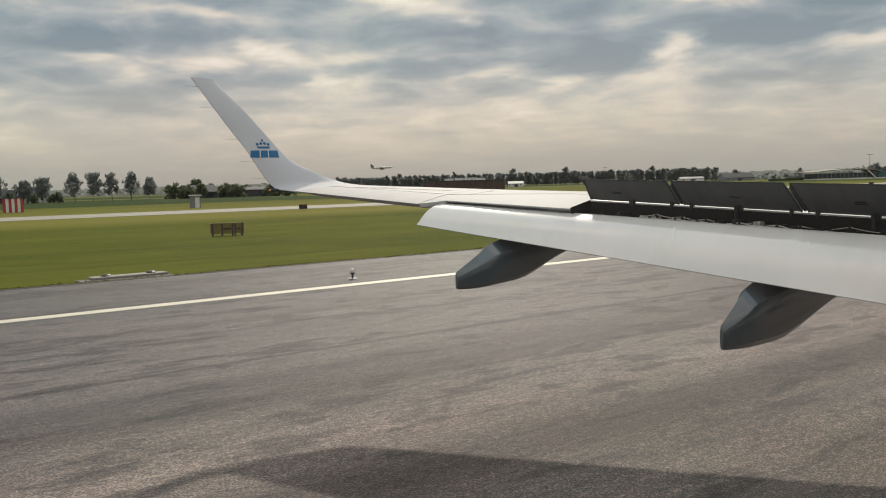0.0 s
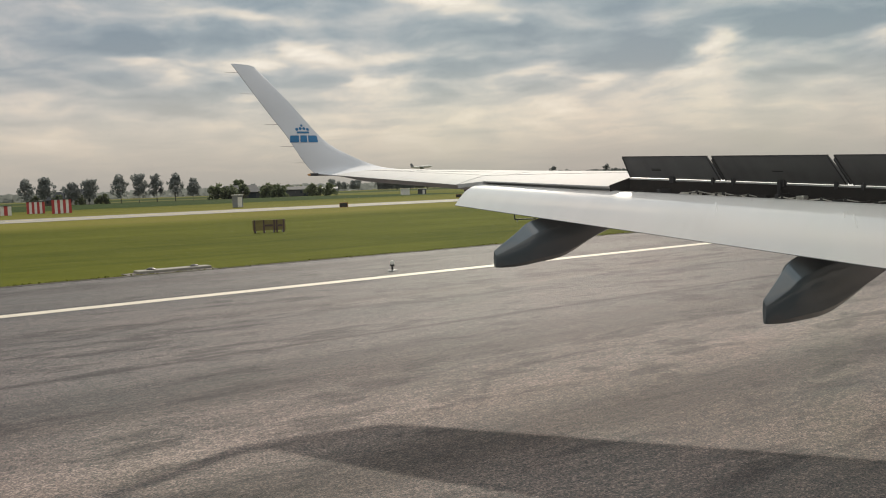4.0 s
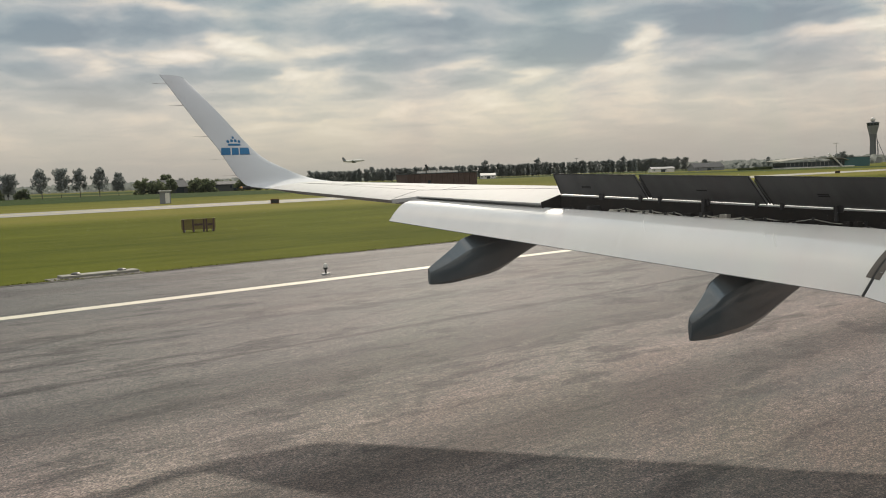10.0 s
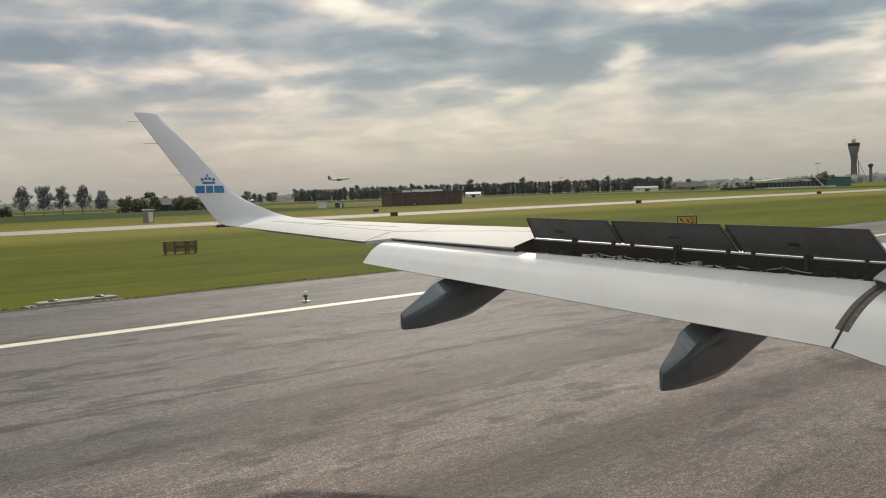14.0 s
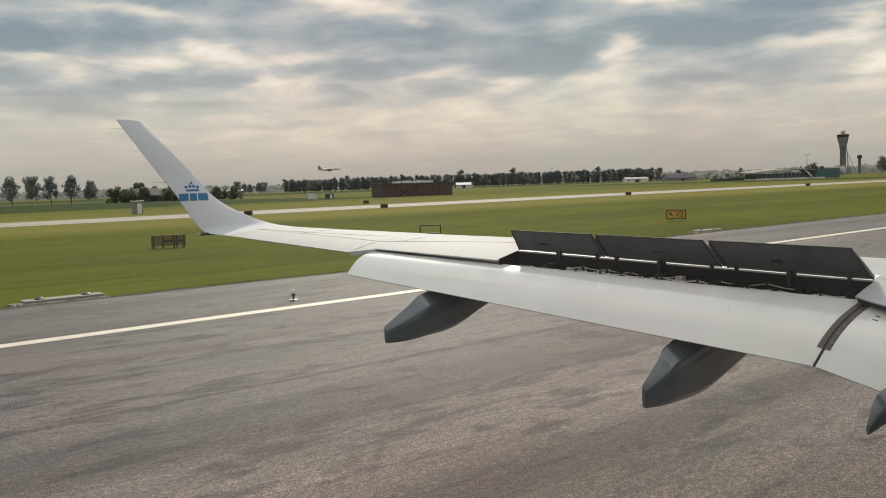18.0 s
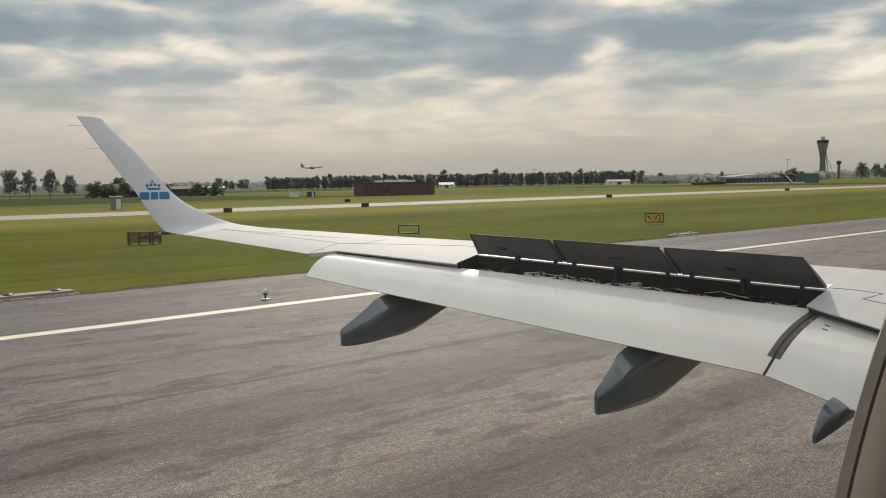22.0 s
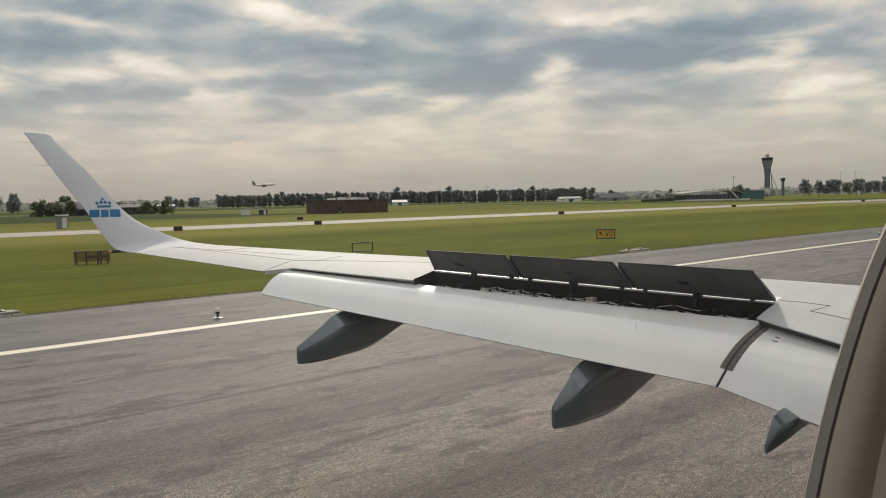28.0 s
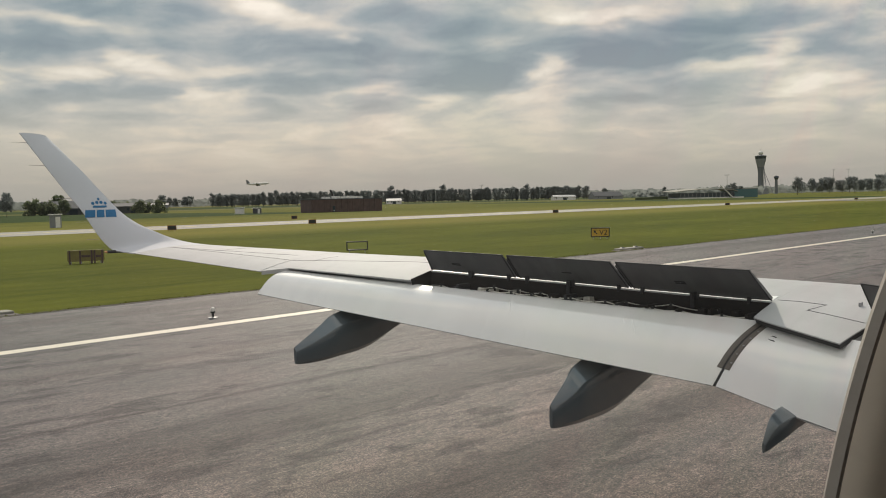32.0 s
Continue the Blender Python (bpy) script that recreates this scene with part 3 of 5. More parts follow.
# dark sheets added behind the shroud lips: the cavity's shade put into the colour
part("shroud_shade", loft([[(-s, shroud_y(s) + 0.012, z_top(s, shroud_y(s)) - 0.018), (-s, shroud_y(s) + 0.30, z_top(s, shroud_y(s) + 0.3) - 0.10), (-s, shroud_y(s) + 0.30, z_top(s, shroud_y(s)) - 0.30), (-s, shroud_y(s) + 0.31, z_top(s, shroud_y(s)) - 0.30),
                             (-s, shroud_y(s) + 0.31, z_top(s, shroud_y(s) + 0.3) - 0.08), (-s, shroud_y(s) + 0.014, z_top(s, shroud_y(s)) - 0.0155)] for s in spans(8.89, 10.70, 8)]), M_DARK, aircraft, "dark sheet standing in for cavity shade behind the flap shroud")
part("shroud_shade", loft([[(-s, inboard_y(s) + 0.012, z_top(s, inboard_y(s)) - 0.018), (-s, inboard_y(s) + 0.28, z_top(s, inboard_y(s)) - 0.04), (-s, inboard_y(s) + 0.28, z_top(s, inboard_y(s)) - 0.30), (-s, inboard_y(s) + 0.29, z_top(s, inboard_y(s)) - 0.30),
                             (-s, inboard_y(s) + 0.29, z_top(s, inboard_y(s)) - 0.03), (-s, inboard_y(s) + 0.014, z_top(s, inboard_y(s)) - 0.0155)] for s in ROOT_AT[1:-1] + [5.08]]), M_DARK, aircraft, "dark sheet standing in for cavity shade behind the flap shroud")
# dark strip added for the shadow line between root panel and inboard flap
part("lip_shade_strip", loft([[(-s, inboard_y(s) - 0.002, z_top(s, inboard_y(s)) - 0.012), (-s, inboard_y(s) + 0.02, z_top(s, inboard_y(s)) - 0.055), (-s, inboard_y(s) + 0.026, z_top(s, inboard_y(s)) - 0.055), (-s, inboard_y(s) + 0.004, z_top(s, inboard_y(s)) - 0.012)]
                           for s in ROOT_AT[1:-1] + [5.1]]), M_DARK, aircraft, "dark strip standing in for shade under the wing's trailing lip")

# ---- winglet: trailing and leading points from the root up ----
WING_TIP = [((13.07, 5.72, 2.96), (13.07, 7.22, 2.96)), ((13.3, 5.63, 2.985), (13.2, 6.88, 3.02)), ((13.46, 5.56, 3.02), (13.32, 6.50, 3.12)),
            ((13.56, 5.46, 3.17), (13.46, 6.19, 3.27)), ((13.65, 5.36, 3.38), (13.6, 5.98, 3.41)), ((13.74, 5.26, 3.60), (13.72, 5.815, 3.58)),
            ((13.88, 5.10, 3.88), (13.86, 5.585, 3.90)), ((14.0, 4.95, 4.15), (14.0, 5.375, 4.20)), ((14.26, 4.70, 4.65), (14.26, 5.10, 4.60)), ((14.30, 4.665, 4.715), (14.30, 5.035, 4.685))]


def smooth_rows(rows, k):
    """Catmull-Rom between rows of points."""
    a = np.array(rows, float)
    out = []
    for i in range(len(a) - 1):
        p0, p1, p2, p3 = a[max(i - 1, 0)], a[i], a[i + 1], a[min(i + 2, len(a) - 1)]
        for j in range(k):
            t = j / k
            out.append(0.5 * (2 * p1 + (p2 - p0) * t + (2 * p0 - 5 * p1 + 4 * p2 - p3) * t * t + (3 * p1 - p0 - 3 * p2 + p3) * t ** 3))
    return out + [a[-1]]


rings = []
stations = smooth_rows(WING_TIP, 5)
for i, (te, le) in enumerate(stations):
    te, le = Vector((-te[0], te[1], te[2])), Vector((-le[0], le[1], le[2]))
    nx = stations[min(i + 1, len(stations) - 1)]
    pv = stations[max(i - 1, 0)]
    upw = Vector((-(nx[0] + nx[1] - pv[0] - pv[1])[0], (nx[0] + nx[1] - pv[0] - pv[1])[1], (nx[0] + nx[1] - pv[0] - pv[1])[2]))
    nrm = (le - te).cross(upw).normalized()              # towards the aircraft's inside
    if nrm.x < 0 and abs(nrm.x) > abs(nrm.z) or nrm.z < 0 and abs(nrm.z) >= abs(nrm.x):
        nrm = -nrm
    c = (le - te).length
    thick = c * 0.055 + 0.004 if i > 4 else lerp(0.07, c * 0.055 + 0.004, i / 5)
    shares = [0, 0.03] + [k / 10 for k in range(1, 10)] + [0.97, 1.0]
    inner = [te + (le - te) * v + nrm * (thick * profile(v) + 0.002) for v in shares]
    outer = [te + (le - te) * v - nrm * (thick * 0.8 * math.sin(math.pi * v) + 0.010) for v in reversed(shares)]
    rings.append(inner + outer)
shell = loft(rings)
TIP_FACE = BVHTree.FromBMesh(shell)
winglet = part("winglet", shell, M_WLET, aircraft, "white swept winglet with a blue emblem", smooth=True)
winglet.data.set_sharp_from_angle(angle=radians(50))

# emblem in plain shapes: three blocks and a crest of bar and dots
def face_at(y, z):
    """A place on the winglet's inboard face."""
    hit = TIP_FACE.ray_cast(Vector((-10, y, z)), Vector((-1, 0, 0)))[0]
    return (hit or Vector((-13.7, y, z))) + Vector((0.002, 0, 0.001))


def patch(points, name):
    bm = bmesh.new()
    n = len(points)
    if n == 4:
        loops = [[lerp(Vector(points[0]), Vector(points[1]), i / 6) for i in range(7)], [lerp(Vector(points[3]), Vector(points[2]), i / 6) for i in range(7)]]
        rows = [[face_at(*lerp(loops[0][i], loops[1][i], j / 4)) for i in range(7)] for j in range(5)]
        flat_faces = [(rows[j][i], rows[j][i + 1], rows[j + 1][i + 1], rows[j + 1][i]) for j in range(4) for i in range(6)]
    else:
        mid_p = sum((Vector(p) for p in points), Vector((0, 0))) / n
        flat_faces = [(face_at(*mid_p), face_at(*points[i]), face_at(*points[(i + 1) % n])) for i in range(n)]
    for q in flat_faces:
        bm.faces.new([bm.verts.new(p) for p in q])
    bmesh.ops.remove_doubles(bm, verts=bm.verts, dist=0.0004)
    r = bmesh.ops.extrude_face_region(bm, geom=list(bm.faces))
    bmesh.ops.translate(bm, verts=[v for v in r["geom"] if isinstance(v, bmesh.types.BMVert)], vec=(0.003, 0, 0.002))
    bmesh.ops.recalc_face_normals(bm, faces=bm.faces)
    part(name, bm, M_BLUE, winglet, "flat blue painted emblem shape")


for y0, w in ((5.295, 0.135), (5.452, 0.105), (5.578, 0.155)):
    patch([(y0, 3.482), (y0 + w, 3.482), (y0 + w + 0.020, 3.588), (y0 + 0.020, 3.588)], "emblem_block")
patch([(5.425, 3.622), (5.625, 3.622), (5.632, 3.650), (5.432, 3.650)], "emblem_bar")
for i in range(4):
    cy, cz = 5.437 + i * 0.061, 3.685 + (0.012 if i in (1, 2) else 0)
    patch([(cy + 0.024 * math.cos(a * math.pi / 5), cz + 0.022 * math.sin(a * math.pi / 5)) for a in range(10)], "emblem_dot")
patch([(5.531 + 0.018 * math.cos(a * math.pi / 4), 3.745 + 0.02 * math.sin(a * math.pi / 4)) for a in range(8)], "emblem_dot")

# static wicks on the winglet and the light at its foot
for z in (4.55, 4.20, 3.78, 3.42, 3.17):
    te = min((q[0] for q in stations), key=lambda q: abs(q[2] - z))
    a = Vector((-te[0], te[1] + 0.02, te[2]))
    part("static_wick", tube([a, a + Vector((-0.02, -0.23, 0.0))], 0.0035, 5, r_end=0.002), M_ROD, winglet)
tip = Vector((-13.40, 5.58, 2.985))
light = part("tip_light_fairing", tube([tip + Vector((0.06, 0.32, -0.01)), tip + Vector((0, 0.1, 0)), tip + Vector((-0.03, -0.10, 0))], 0.022, 10), M_DARK, aircraft, "dark tail fairing of the wing-tip light")
part("lens", tube([tip + Vector((-0.03, -0.10, 0)), tip + Vector((-0.036, -0.125, 0)), tip + Vector((-0.04, -0.14, 0))], 0.02, 10, r_end=0.008), M_LENS, light, "amber lens")

# ---- flaps ----
def crest(s):
    return Vector((-s, table(s, [1.6, 4.2, 5.0, 8.8, 10.62], [8.2, 8.32, 8.49, 7.25, 6.62]), table(s, [1.6, 4.2, 5.0, 8.8, 10.62], [2.08, 2.25, 2.325, 2.61, 2.755])))


def flap_edge(s):
    if s < 5.3:
        return Vector((-s, 7.86, table(s, [1.6, 4.2, 5.3], [1.25, 1.48, 1.74])))
    return Vector((-s, lerp(7.86, 6.14, (s - 5.3) / 5.35), lerp(1.74, 2.49, (s - 5.3) / 5.35)))


def flap_point(s, u):
    """u 0 at the trailing edge, 1 at the crest."""
    a, b = flap_edge(s), crest(s)
    d = b - a
    n = Vector((0, -d.z, d.y)).normalized()
    return a + d * u + n * (0.125 * d.length * math.sin(math.pi * u ** 1.05))


def gap_s(u):
    """The gap between the flaps runs slightly inward towards the crest."""
    return 5.31 - 0.27 * u


def flap_ring(s_of):
    pts = [flap_point(s_of(i / 14), i / 14) for i in range(15)]
    c, e = crest(s_of(1.0)), flap_edge(s_of(0.0))
    pts += [c + Vector((0, 0.10, -0.015)), c + Vector((0, 0.20, -0.07)), c + Vector((0, 0.24, -0.15)), c + Vector((0, 0.16, -0.22)), lerp(c, e, 0.5) + Vector((0, 0.05, -0.10)), e + Vector((0, 0.008, -0.008))]
    return pts


flap = part("outboard_flap", loft([flap_ring(lambda u, q=q: lerp(gap_s(u) + 0.014, 10.64, q)) for q in spans(0, 1, 26)]), M_FLAP, aircraft, "pale grey outboard flap lowered behind the wing", smooth=True)
flap_in = part("inboard_flap", loft([flap_ring(lambda u, q=q: lerp(1.6, gap_s(u) - 0.014, q)) for q in spans(0, 1, 14)]), M_FLAP, aircraft, "pale grey inboard flap lowered behind the wing", smooth=True)
part("trailing_strip", loft([[flap_edge(s) + Vector((0, dy, dz)) for dy, dz in ((0.003, 0.002), (-0.003, -0.002), (-0.002, -0.006), (0.008, -0.007))] for s in spans(5.34, 10.64, 12)]), M_JOINT, flap)
part("trailing_strip", loft([[flap_edge(s) + Vector((0, dy, dz)) for dy, dz in ((0.003, 0.002), (-0.003, -0.002), (-0.002, -0.006), (0.008, -0.007))] for s in spans(1.6, 5.28, 6)]), M_JOINT, flap_in)


def flap_strip(s0, s1, u0, u1, lift, name, mat, parent, n=12, label="", follow=False):
    rows = []
    for i in range(n + 1):
        u = lerp(u0, u1, i / n)
        o = gap_s(u) if follow else 0.0
        a, b = flap_point(s0 + o, u), flap_point(s1 + o, u)
        w = Vector((0, -0.6, 0.8)) * lift
        rows.append([a + w, b + w, b - w * 2, a - w * 2])
    part(name, loft(rows), mat, parent, label)


flap_strip(0.010, 0.062, 0.22, 1.02, 0.010, "gap_seal", M_SEAL, flap, label="brown-grey rubber seal over the flap gap", follow=True)
flap_strip(-0.062, -0.010, 0.22, 1.02, 0.008, "gap_seal", M_SEAL, flap_in, label="brown-grey rubber seal over the flap gap", follow=True)
flap_strip(-0.010, 0.010, 0.0, 1.02, 0.004, "gap_seal", M_DARK, flap_in, label="dark gap between the flaps", follow=True)
for i in range(6):
    u = 0.30 + 0.12 * i
    p = flap_point(gap_s(u) - 0.048, u) + Vector((0, -0.008, 0.012))
    part("seal_bolt", boxed(p.x - 0.008, p.x + 0.008, p.y - 0.008, p.y + 0.008, p.z - 0.004, p.z + 0.004), M_STEEL, flap_in)
for k in range(2):
    flap_strip(4.86, 4.99, 0.765 - 0.06 * k, 0.778 - 0.06 * k, 0.004, "drain_slot", M_DARK, flap_in, 2)

# ---- flap track fairings ----
def fairing(name, s, rows, width):
    """rows: y, top z, bottom z, share of the width; a canoe with flat flanks, a crisp upper edge and a rounded keel."""
    rings = []
    for y, zt, zb, w in rows:
        h = width * w / 2
        rings.append([(-s - h * 0.6, y, zt - 0.004), (-s - h * 0.45, y, zt + 0.006), (-s - h * 0.35, y, zt + 0.006), (-s + h * 0.90, y, lerp(zt, zb, 0.24)), (-s + h * 0.96, y, lerp(zt, zb, 0.28)), (-s + h * 0.94, y, lerp(zb, zt, 0.42)), (-s + h * 0.72, y, lerp(zb, zt, 0.10)), (-s + h * 0.3, y, zb),
                      (-s - h * 0.3, y, zb), (-s - h * 0.72, y, lerp(zb, zt, 0.10)), (-s - h * 0.94, y, lerp(zb, zt, 0.42)), (-s - h * 0.98, y, lerp(zt, zb, 0.35))])
    f = part(name, loft(smooth_rows(rings, 3)), M_FAIR, aircraft, "slate-grey canoe fairing under the lowered flap", smooth=True)
    f.data.set_sharp_from_angle(angle=radians(26))
    return f


fairing("flap_track_fairing", 9.5, [(8.6, 2.38, 2.33, 0.35), (8.1, 2.40, 2.20, 0.8), (7.52, 2.36, 2.05, 1.0), (6.95, 2.34, 1.83, 1.0), (6.48, 2.27, 1.775, 0.92), (6.28, 2.165, 1.755, 0.70), (6.08, 2.06, 1.75, 0.44), (5.89, 1.963, 1.762, 0.20), (5.875, 1.945, 1.785, 0.12)], 0.25)
fairing("flap_track_fairing", 6.62, [(10.1, 2.05, 1.95, 0.35), (9.5, 2.04, 1.74, 0.8), (8.78, 2.0, 1.52, 1.0), (8.02, 1.98, 1.285, 1.0), (7.46, 1.86, 1.255, 0.92), (7.27, 1.735, 1.255, 0.70), (7.10, 1.622, 1.264, 0.44), (6.95, 1.523, 1.28, 0.20), (6.935, 1.503, 1.305, 0.12)], 0.25)
fairing("flap_track_fairing", 4.6, [(9.6, 1.95, 1.85, 0.35), (8.9, 1.80, 1.62, 0.8), (8.3, 1.66, 1.46, 1.0), (7.94, 1.63, 1.41, 0.9), (7.74, 1.62, 1.36, 0.7), (7.56, 1.57, 1.325, 0.4), (7.39, 1.40, 1.31, 0.12)], 0.24)


# ---- raised spoilers and the bay under them ----
def spoiler_top(s):
    return Vector((-s, lerp(8.27, 7.37, (s - 5.1) / 3.8), lerp(2.85, 3.01, (s - 5.1) / 3.8)))


def spoiler_root(s):
    y = hinge_y(s)
    return Vector((-s, y + 0.01, z_top(s, y) + 0.014))


def spoiler(name, s0, s1, root, top, slots):
    rows = []
    for s in spans(s0, s1, 6):
        a, b = root(s), top(s)
        n = Vector((0, (b - a).z, -(b - a).y)).normalized()
        rows.append([a, b, b + n * 0.010, lerp(a, b, 0.5) + n * 0.028, a + n * 0.034])
    sp = part(name, loft(rows), M_SPOIL, aircraft, "raised grey spoiler panel seen from behind")
    lip = loft([[top(s) + Vector((0, -0.006, 0.0)), top(s) + Vector((0, -0.004, 0.012)), top(s) + Vector((0, 0.016, 0.012)), top(s) + Vector((0, 0.014, -0.004))] for s in spans(s0, s1, 6)])
    part("edge_seal", lip, M_DARK, sp)
    for s in (s0, s1):
        a, b = root(s), top(s)
        n = Vector((0, (b - a).z, -(b - a).y)).normalized()
        k = Vector((-0.010 if s == s0 else 0.010, 0, 0))
        part("side_seal", loft([[p, p + k, p + k - n * 0.007, p - n * 0.007] for p in (a, lerp(a, b, 0.5), b)]), M_DARK, sp)
    for q in slots:
        s = lerp(s0, s1, q)
        d = top(s) - root(s)
        n = Vector((0, -d.z, d.y)).normalized()
        for k, (w, o) in enumerate(((0.09, 0.42), (0.09, 0.36))):
            a = root(s) + d * o - n * 0.0
            a2 = root(s + 0.11) + (top(s + 0.11) - root(s + 0.11)) * o
            part("latch_slot", loft([[a - n * 0.003 * -1 + d * 0.0, a + n * 0.003 + d * 0.035, a - n * 0.004 + d * 0.035, a - n * 0.004], [a2 + n * 0.003, a2 + n * 0.003 + d * 0.035, a2 - n * 0.004 + d * 0.035, a2 - n * 0.004]]), M_DARK, sp)
            if q < 0.5:
                break
    return sp


for s0, s1, slots in ((7.822, 8.87, (0.60,)), (6.55, 7.768, (0.45,)), (5.13, 6.492, (0.55,))):
    spoiler("spoiler", s0, s1, spoiler_root, spoiler_top, slots)
spoiler("spoiler", 2.2, 4.13, lambda s: Vector((-s, 8.80, z_top(s, 8.80) + 0.02)), lambda s: Vector((-s, 8.42, z_top(s, 8.8) + 0.36)), (0.5,))
for s, w in ((8.36, 0.03), (7.90, 0.016), (7.68, 0.016), (7.18, 0.045), (6.65, 0.016), (6.40, 0.016), (5.87, 0.045), (5.34, 0.016)):
    a = spoiler_root(s)
    arm = part("hinge_bracket", boxed(a.x - w, a.x + w, a.y - 0.035, a.y + 0.02, a.z - 0.05, a.z + 0.03, bevel=0.005), M_DARK, aircraft)
    if w > 0.04:
        part("actuator", tube([a + Vector((0, -0.06, -0.14)), lerp(a, spoiler_top(s), 0.10) + Vector((0, -0.03, -0.01))], 0.022, 8), M_DARK, arm)
# black wedges that fill the two gaps between the spoilers
for s in (7.795, 6.521):
    a, b = spoiler_root(s), spoiler_top(s)
    n = Vector((0, (b - a).z, -(b - a).y)).normalized() * 0.03
    side = Vector((0.012, 0, 0))
    foot, tip_a = lerp(a, b, 0.02), lerp(a, b, 0.86)
    part("spoiler_gap_wedge", loft([[foot - side, foot + side, foot + side + n, foot - side + n], [tip_a - side * 0.4, tip_a + side * 0.4, tip_a + side * 0.4 + n, tip_a - side * 0.4 + n]]), M_DARK, aircraft, "black wedge filling the gap between the spoilers")

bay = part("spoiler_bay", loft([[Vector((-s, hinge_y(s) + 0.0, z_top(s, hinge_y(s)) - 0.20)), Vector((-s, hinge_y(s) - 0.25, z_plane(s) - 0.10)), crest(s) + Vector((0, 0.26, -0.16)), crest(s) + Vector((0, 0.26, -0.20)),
                                 Vector((-s, hinge_y(s) - 0.25, z_plane(s) - 0.14)), Vector((-s, hinge_y(s), z_top(s, hinge_y(s)) - 0.24))] for s in spans(5.13, 8.9, 12)]), M_BAY, aircraft, "open brown bay under the raised spoilers, shade put into its colour")
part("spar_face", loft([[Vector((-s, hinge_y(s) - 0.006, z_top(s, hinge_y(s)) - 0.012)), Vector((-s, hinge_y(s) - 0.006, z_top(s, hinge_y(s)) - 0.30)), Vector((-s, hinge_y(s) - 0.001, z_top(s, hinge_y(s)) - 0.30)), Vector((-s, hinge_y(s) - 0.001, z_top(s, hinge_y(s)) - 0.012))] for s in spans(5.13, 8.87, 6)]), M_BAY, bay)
rng = random.Random(3)
for i in range(34):
    s = lerp(5.25, 8.75, (i + rng.uniform(0.1, 0.9)) / 34)
    y = hinge_y(s) - rng.uniform(0.02, 0.08)
    z = z_top(s, hinge_y(s)) - rng.uniform(0.10, 0.15)
    m = rng.choice((M_BAY, M_DARK, M_PIPE, M_BAY))
    if i % 3 == 0:
        part("rib_bracket", boxed(-s - 0.02, -s + 0.02, y - 0.16, y + 0.05, z - 0.14, z, bevel=0.004), m, bay)
    elif i % 3 == 1:
        part("bay_fitting", boxed(-s - rng.uniform(0.03, 0.09), -s + 0.03, y - 0.09, y, z - 0.07, z - 0.01, bevel=0.008), m, bay)
    else:
        part("support_post", tube([(-s, y, z - 0.03), (-s + rng.uniform(-0.015, 0.015), y - 0.10, z - 0.15)], 0.007, 6), M_BAY, bay)
for k, (dy, dz, r, s_a, s_b) in enumerate(((-0.13, -0.17, 0.010, 5.3, 7.1), (-0.12, -0.16, 0.010, 7.0, 8.75), (-0.07, -0.12, 0.006, 5.6, 8.2), (-0.19, -0.14, 0.007, 6.2, 8.6))):
    clamps = [s_a]
    while clamps[-1] < s_b:
        clamps.append(clamps[-1] + rng.uniform(0.22, 0.50))
    hs = [(rng.uniform(-0.015, 0.015), rng.uniform(-0.018, 0.012)) for c in clamps]
    pts = []
    for a in range(len(clamps) - 1):
        for i in range(6):
            t = i / 6
            s = lerp(clamps[a], clamps[a + 1], t)
            sag = -0.026 * math.sin(math.pi * t) * (clamps[a + 1] - clamps[a]) / 0.4
            pts.append((-s, hinge_y(s) + dy + lerp(hs[a][0], hs[a + 1][0], t), z_top(s, hinge_y(s)) + dz + lerp(hs[a][1], hs[a + 1][1], t) + sag))
    part("hydraulic_pipe", tube(pts, r, 6), M_PIPE, bay, "thin dull metal pipe", smooth=True)
    for a, c in enumerate(clamps[:-1]):
        z = z_top(c, hinge_y(c)) + dz + hs[a][1]
        part("pipe_clamp", boxed(-c - 0.012, -c + 0.012, hinge_y(c) + dy + hs[a][0] - 0.014, hinge_y(c) + dy + hs[a][0] + 0.014, z - 0.10, z + 0.014), M_DARK, bay)
part("bay_end_rib", loft([[Vector((-8.88, 7.5, 2.76)), Vector((-8.88, 7.16, 2.68)), Vector((-8.88, 7.2, 2.5)), Vector((-8.88, 7.55, 2.5))], [Vector((-8.872, 7.5, 2.76)), Vector((-8.872, 7.16, 2.68)), Vector((-8.872, 7.2, 2.5)), Vector((-8.872, 7.55, 2.5))]]), M_BAY, bay)


# added white strip ahead of the spoiler hinges: sunlit skin, seen through the slit below them, put into the colour
part("sunlit_strip", loft([[Vector((-s, hinge_y(s) + d, z_top(s, hinge_y(s) + d) + h)) for d, h in ((0.006, 0.004), (0.20, 0.004), (0.20, 0.001), (0.006, 0.001))] for s in spans(5.14, 8.86, 12)]), M_SUNLIT, aircraft, "white strip standing in for sunlit skin along the spoiler hinges")
# short white marks on the outboard flap: sun glints put into the colour
for (s0, u0), (s1, u1), w in (((7.59, 0.755), (7.49, 0.50), 0.014), ((6.335, 0.715), (6.30, 0.63), 0.012), ((6.245, 0.71), (6.15, 0.48), 0.016)):
    rows = []
    for i in range(7):
        s, u = lerp(s0, s1, i / 6), lerp(u0, u1, i / 6)
        p, lift = flap_point(s, u), Vector((0, -0.6, 0.8)) * 0.004
        k = Vector((w / 2 * (1.0 - 0.5 * i / 6), 0, 0))
        rows.append([p - k + lift, p + k + lift, p + k - lift, p - k - lift])
    part("white_mark", loft(rows), M_SUNLIT, flap, "thin white mark painted for a sun glint on the flap")


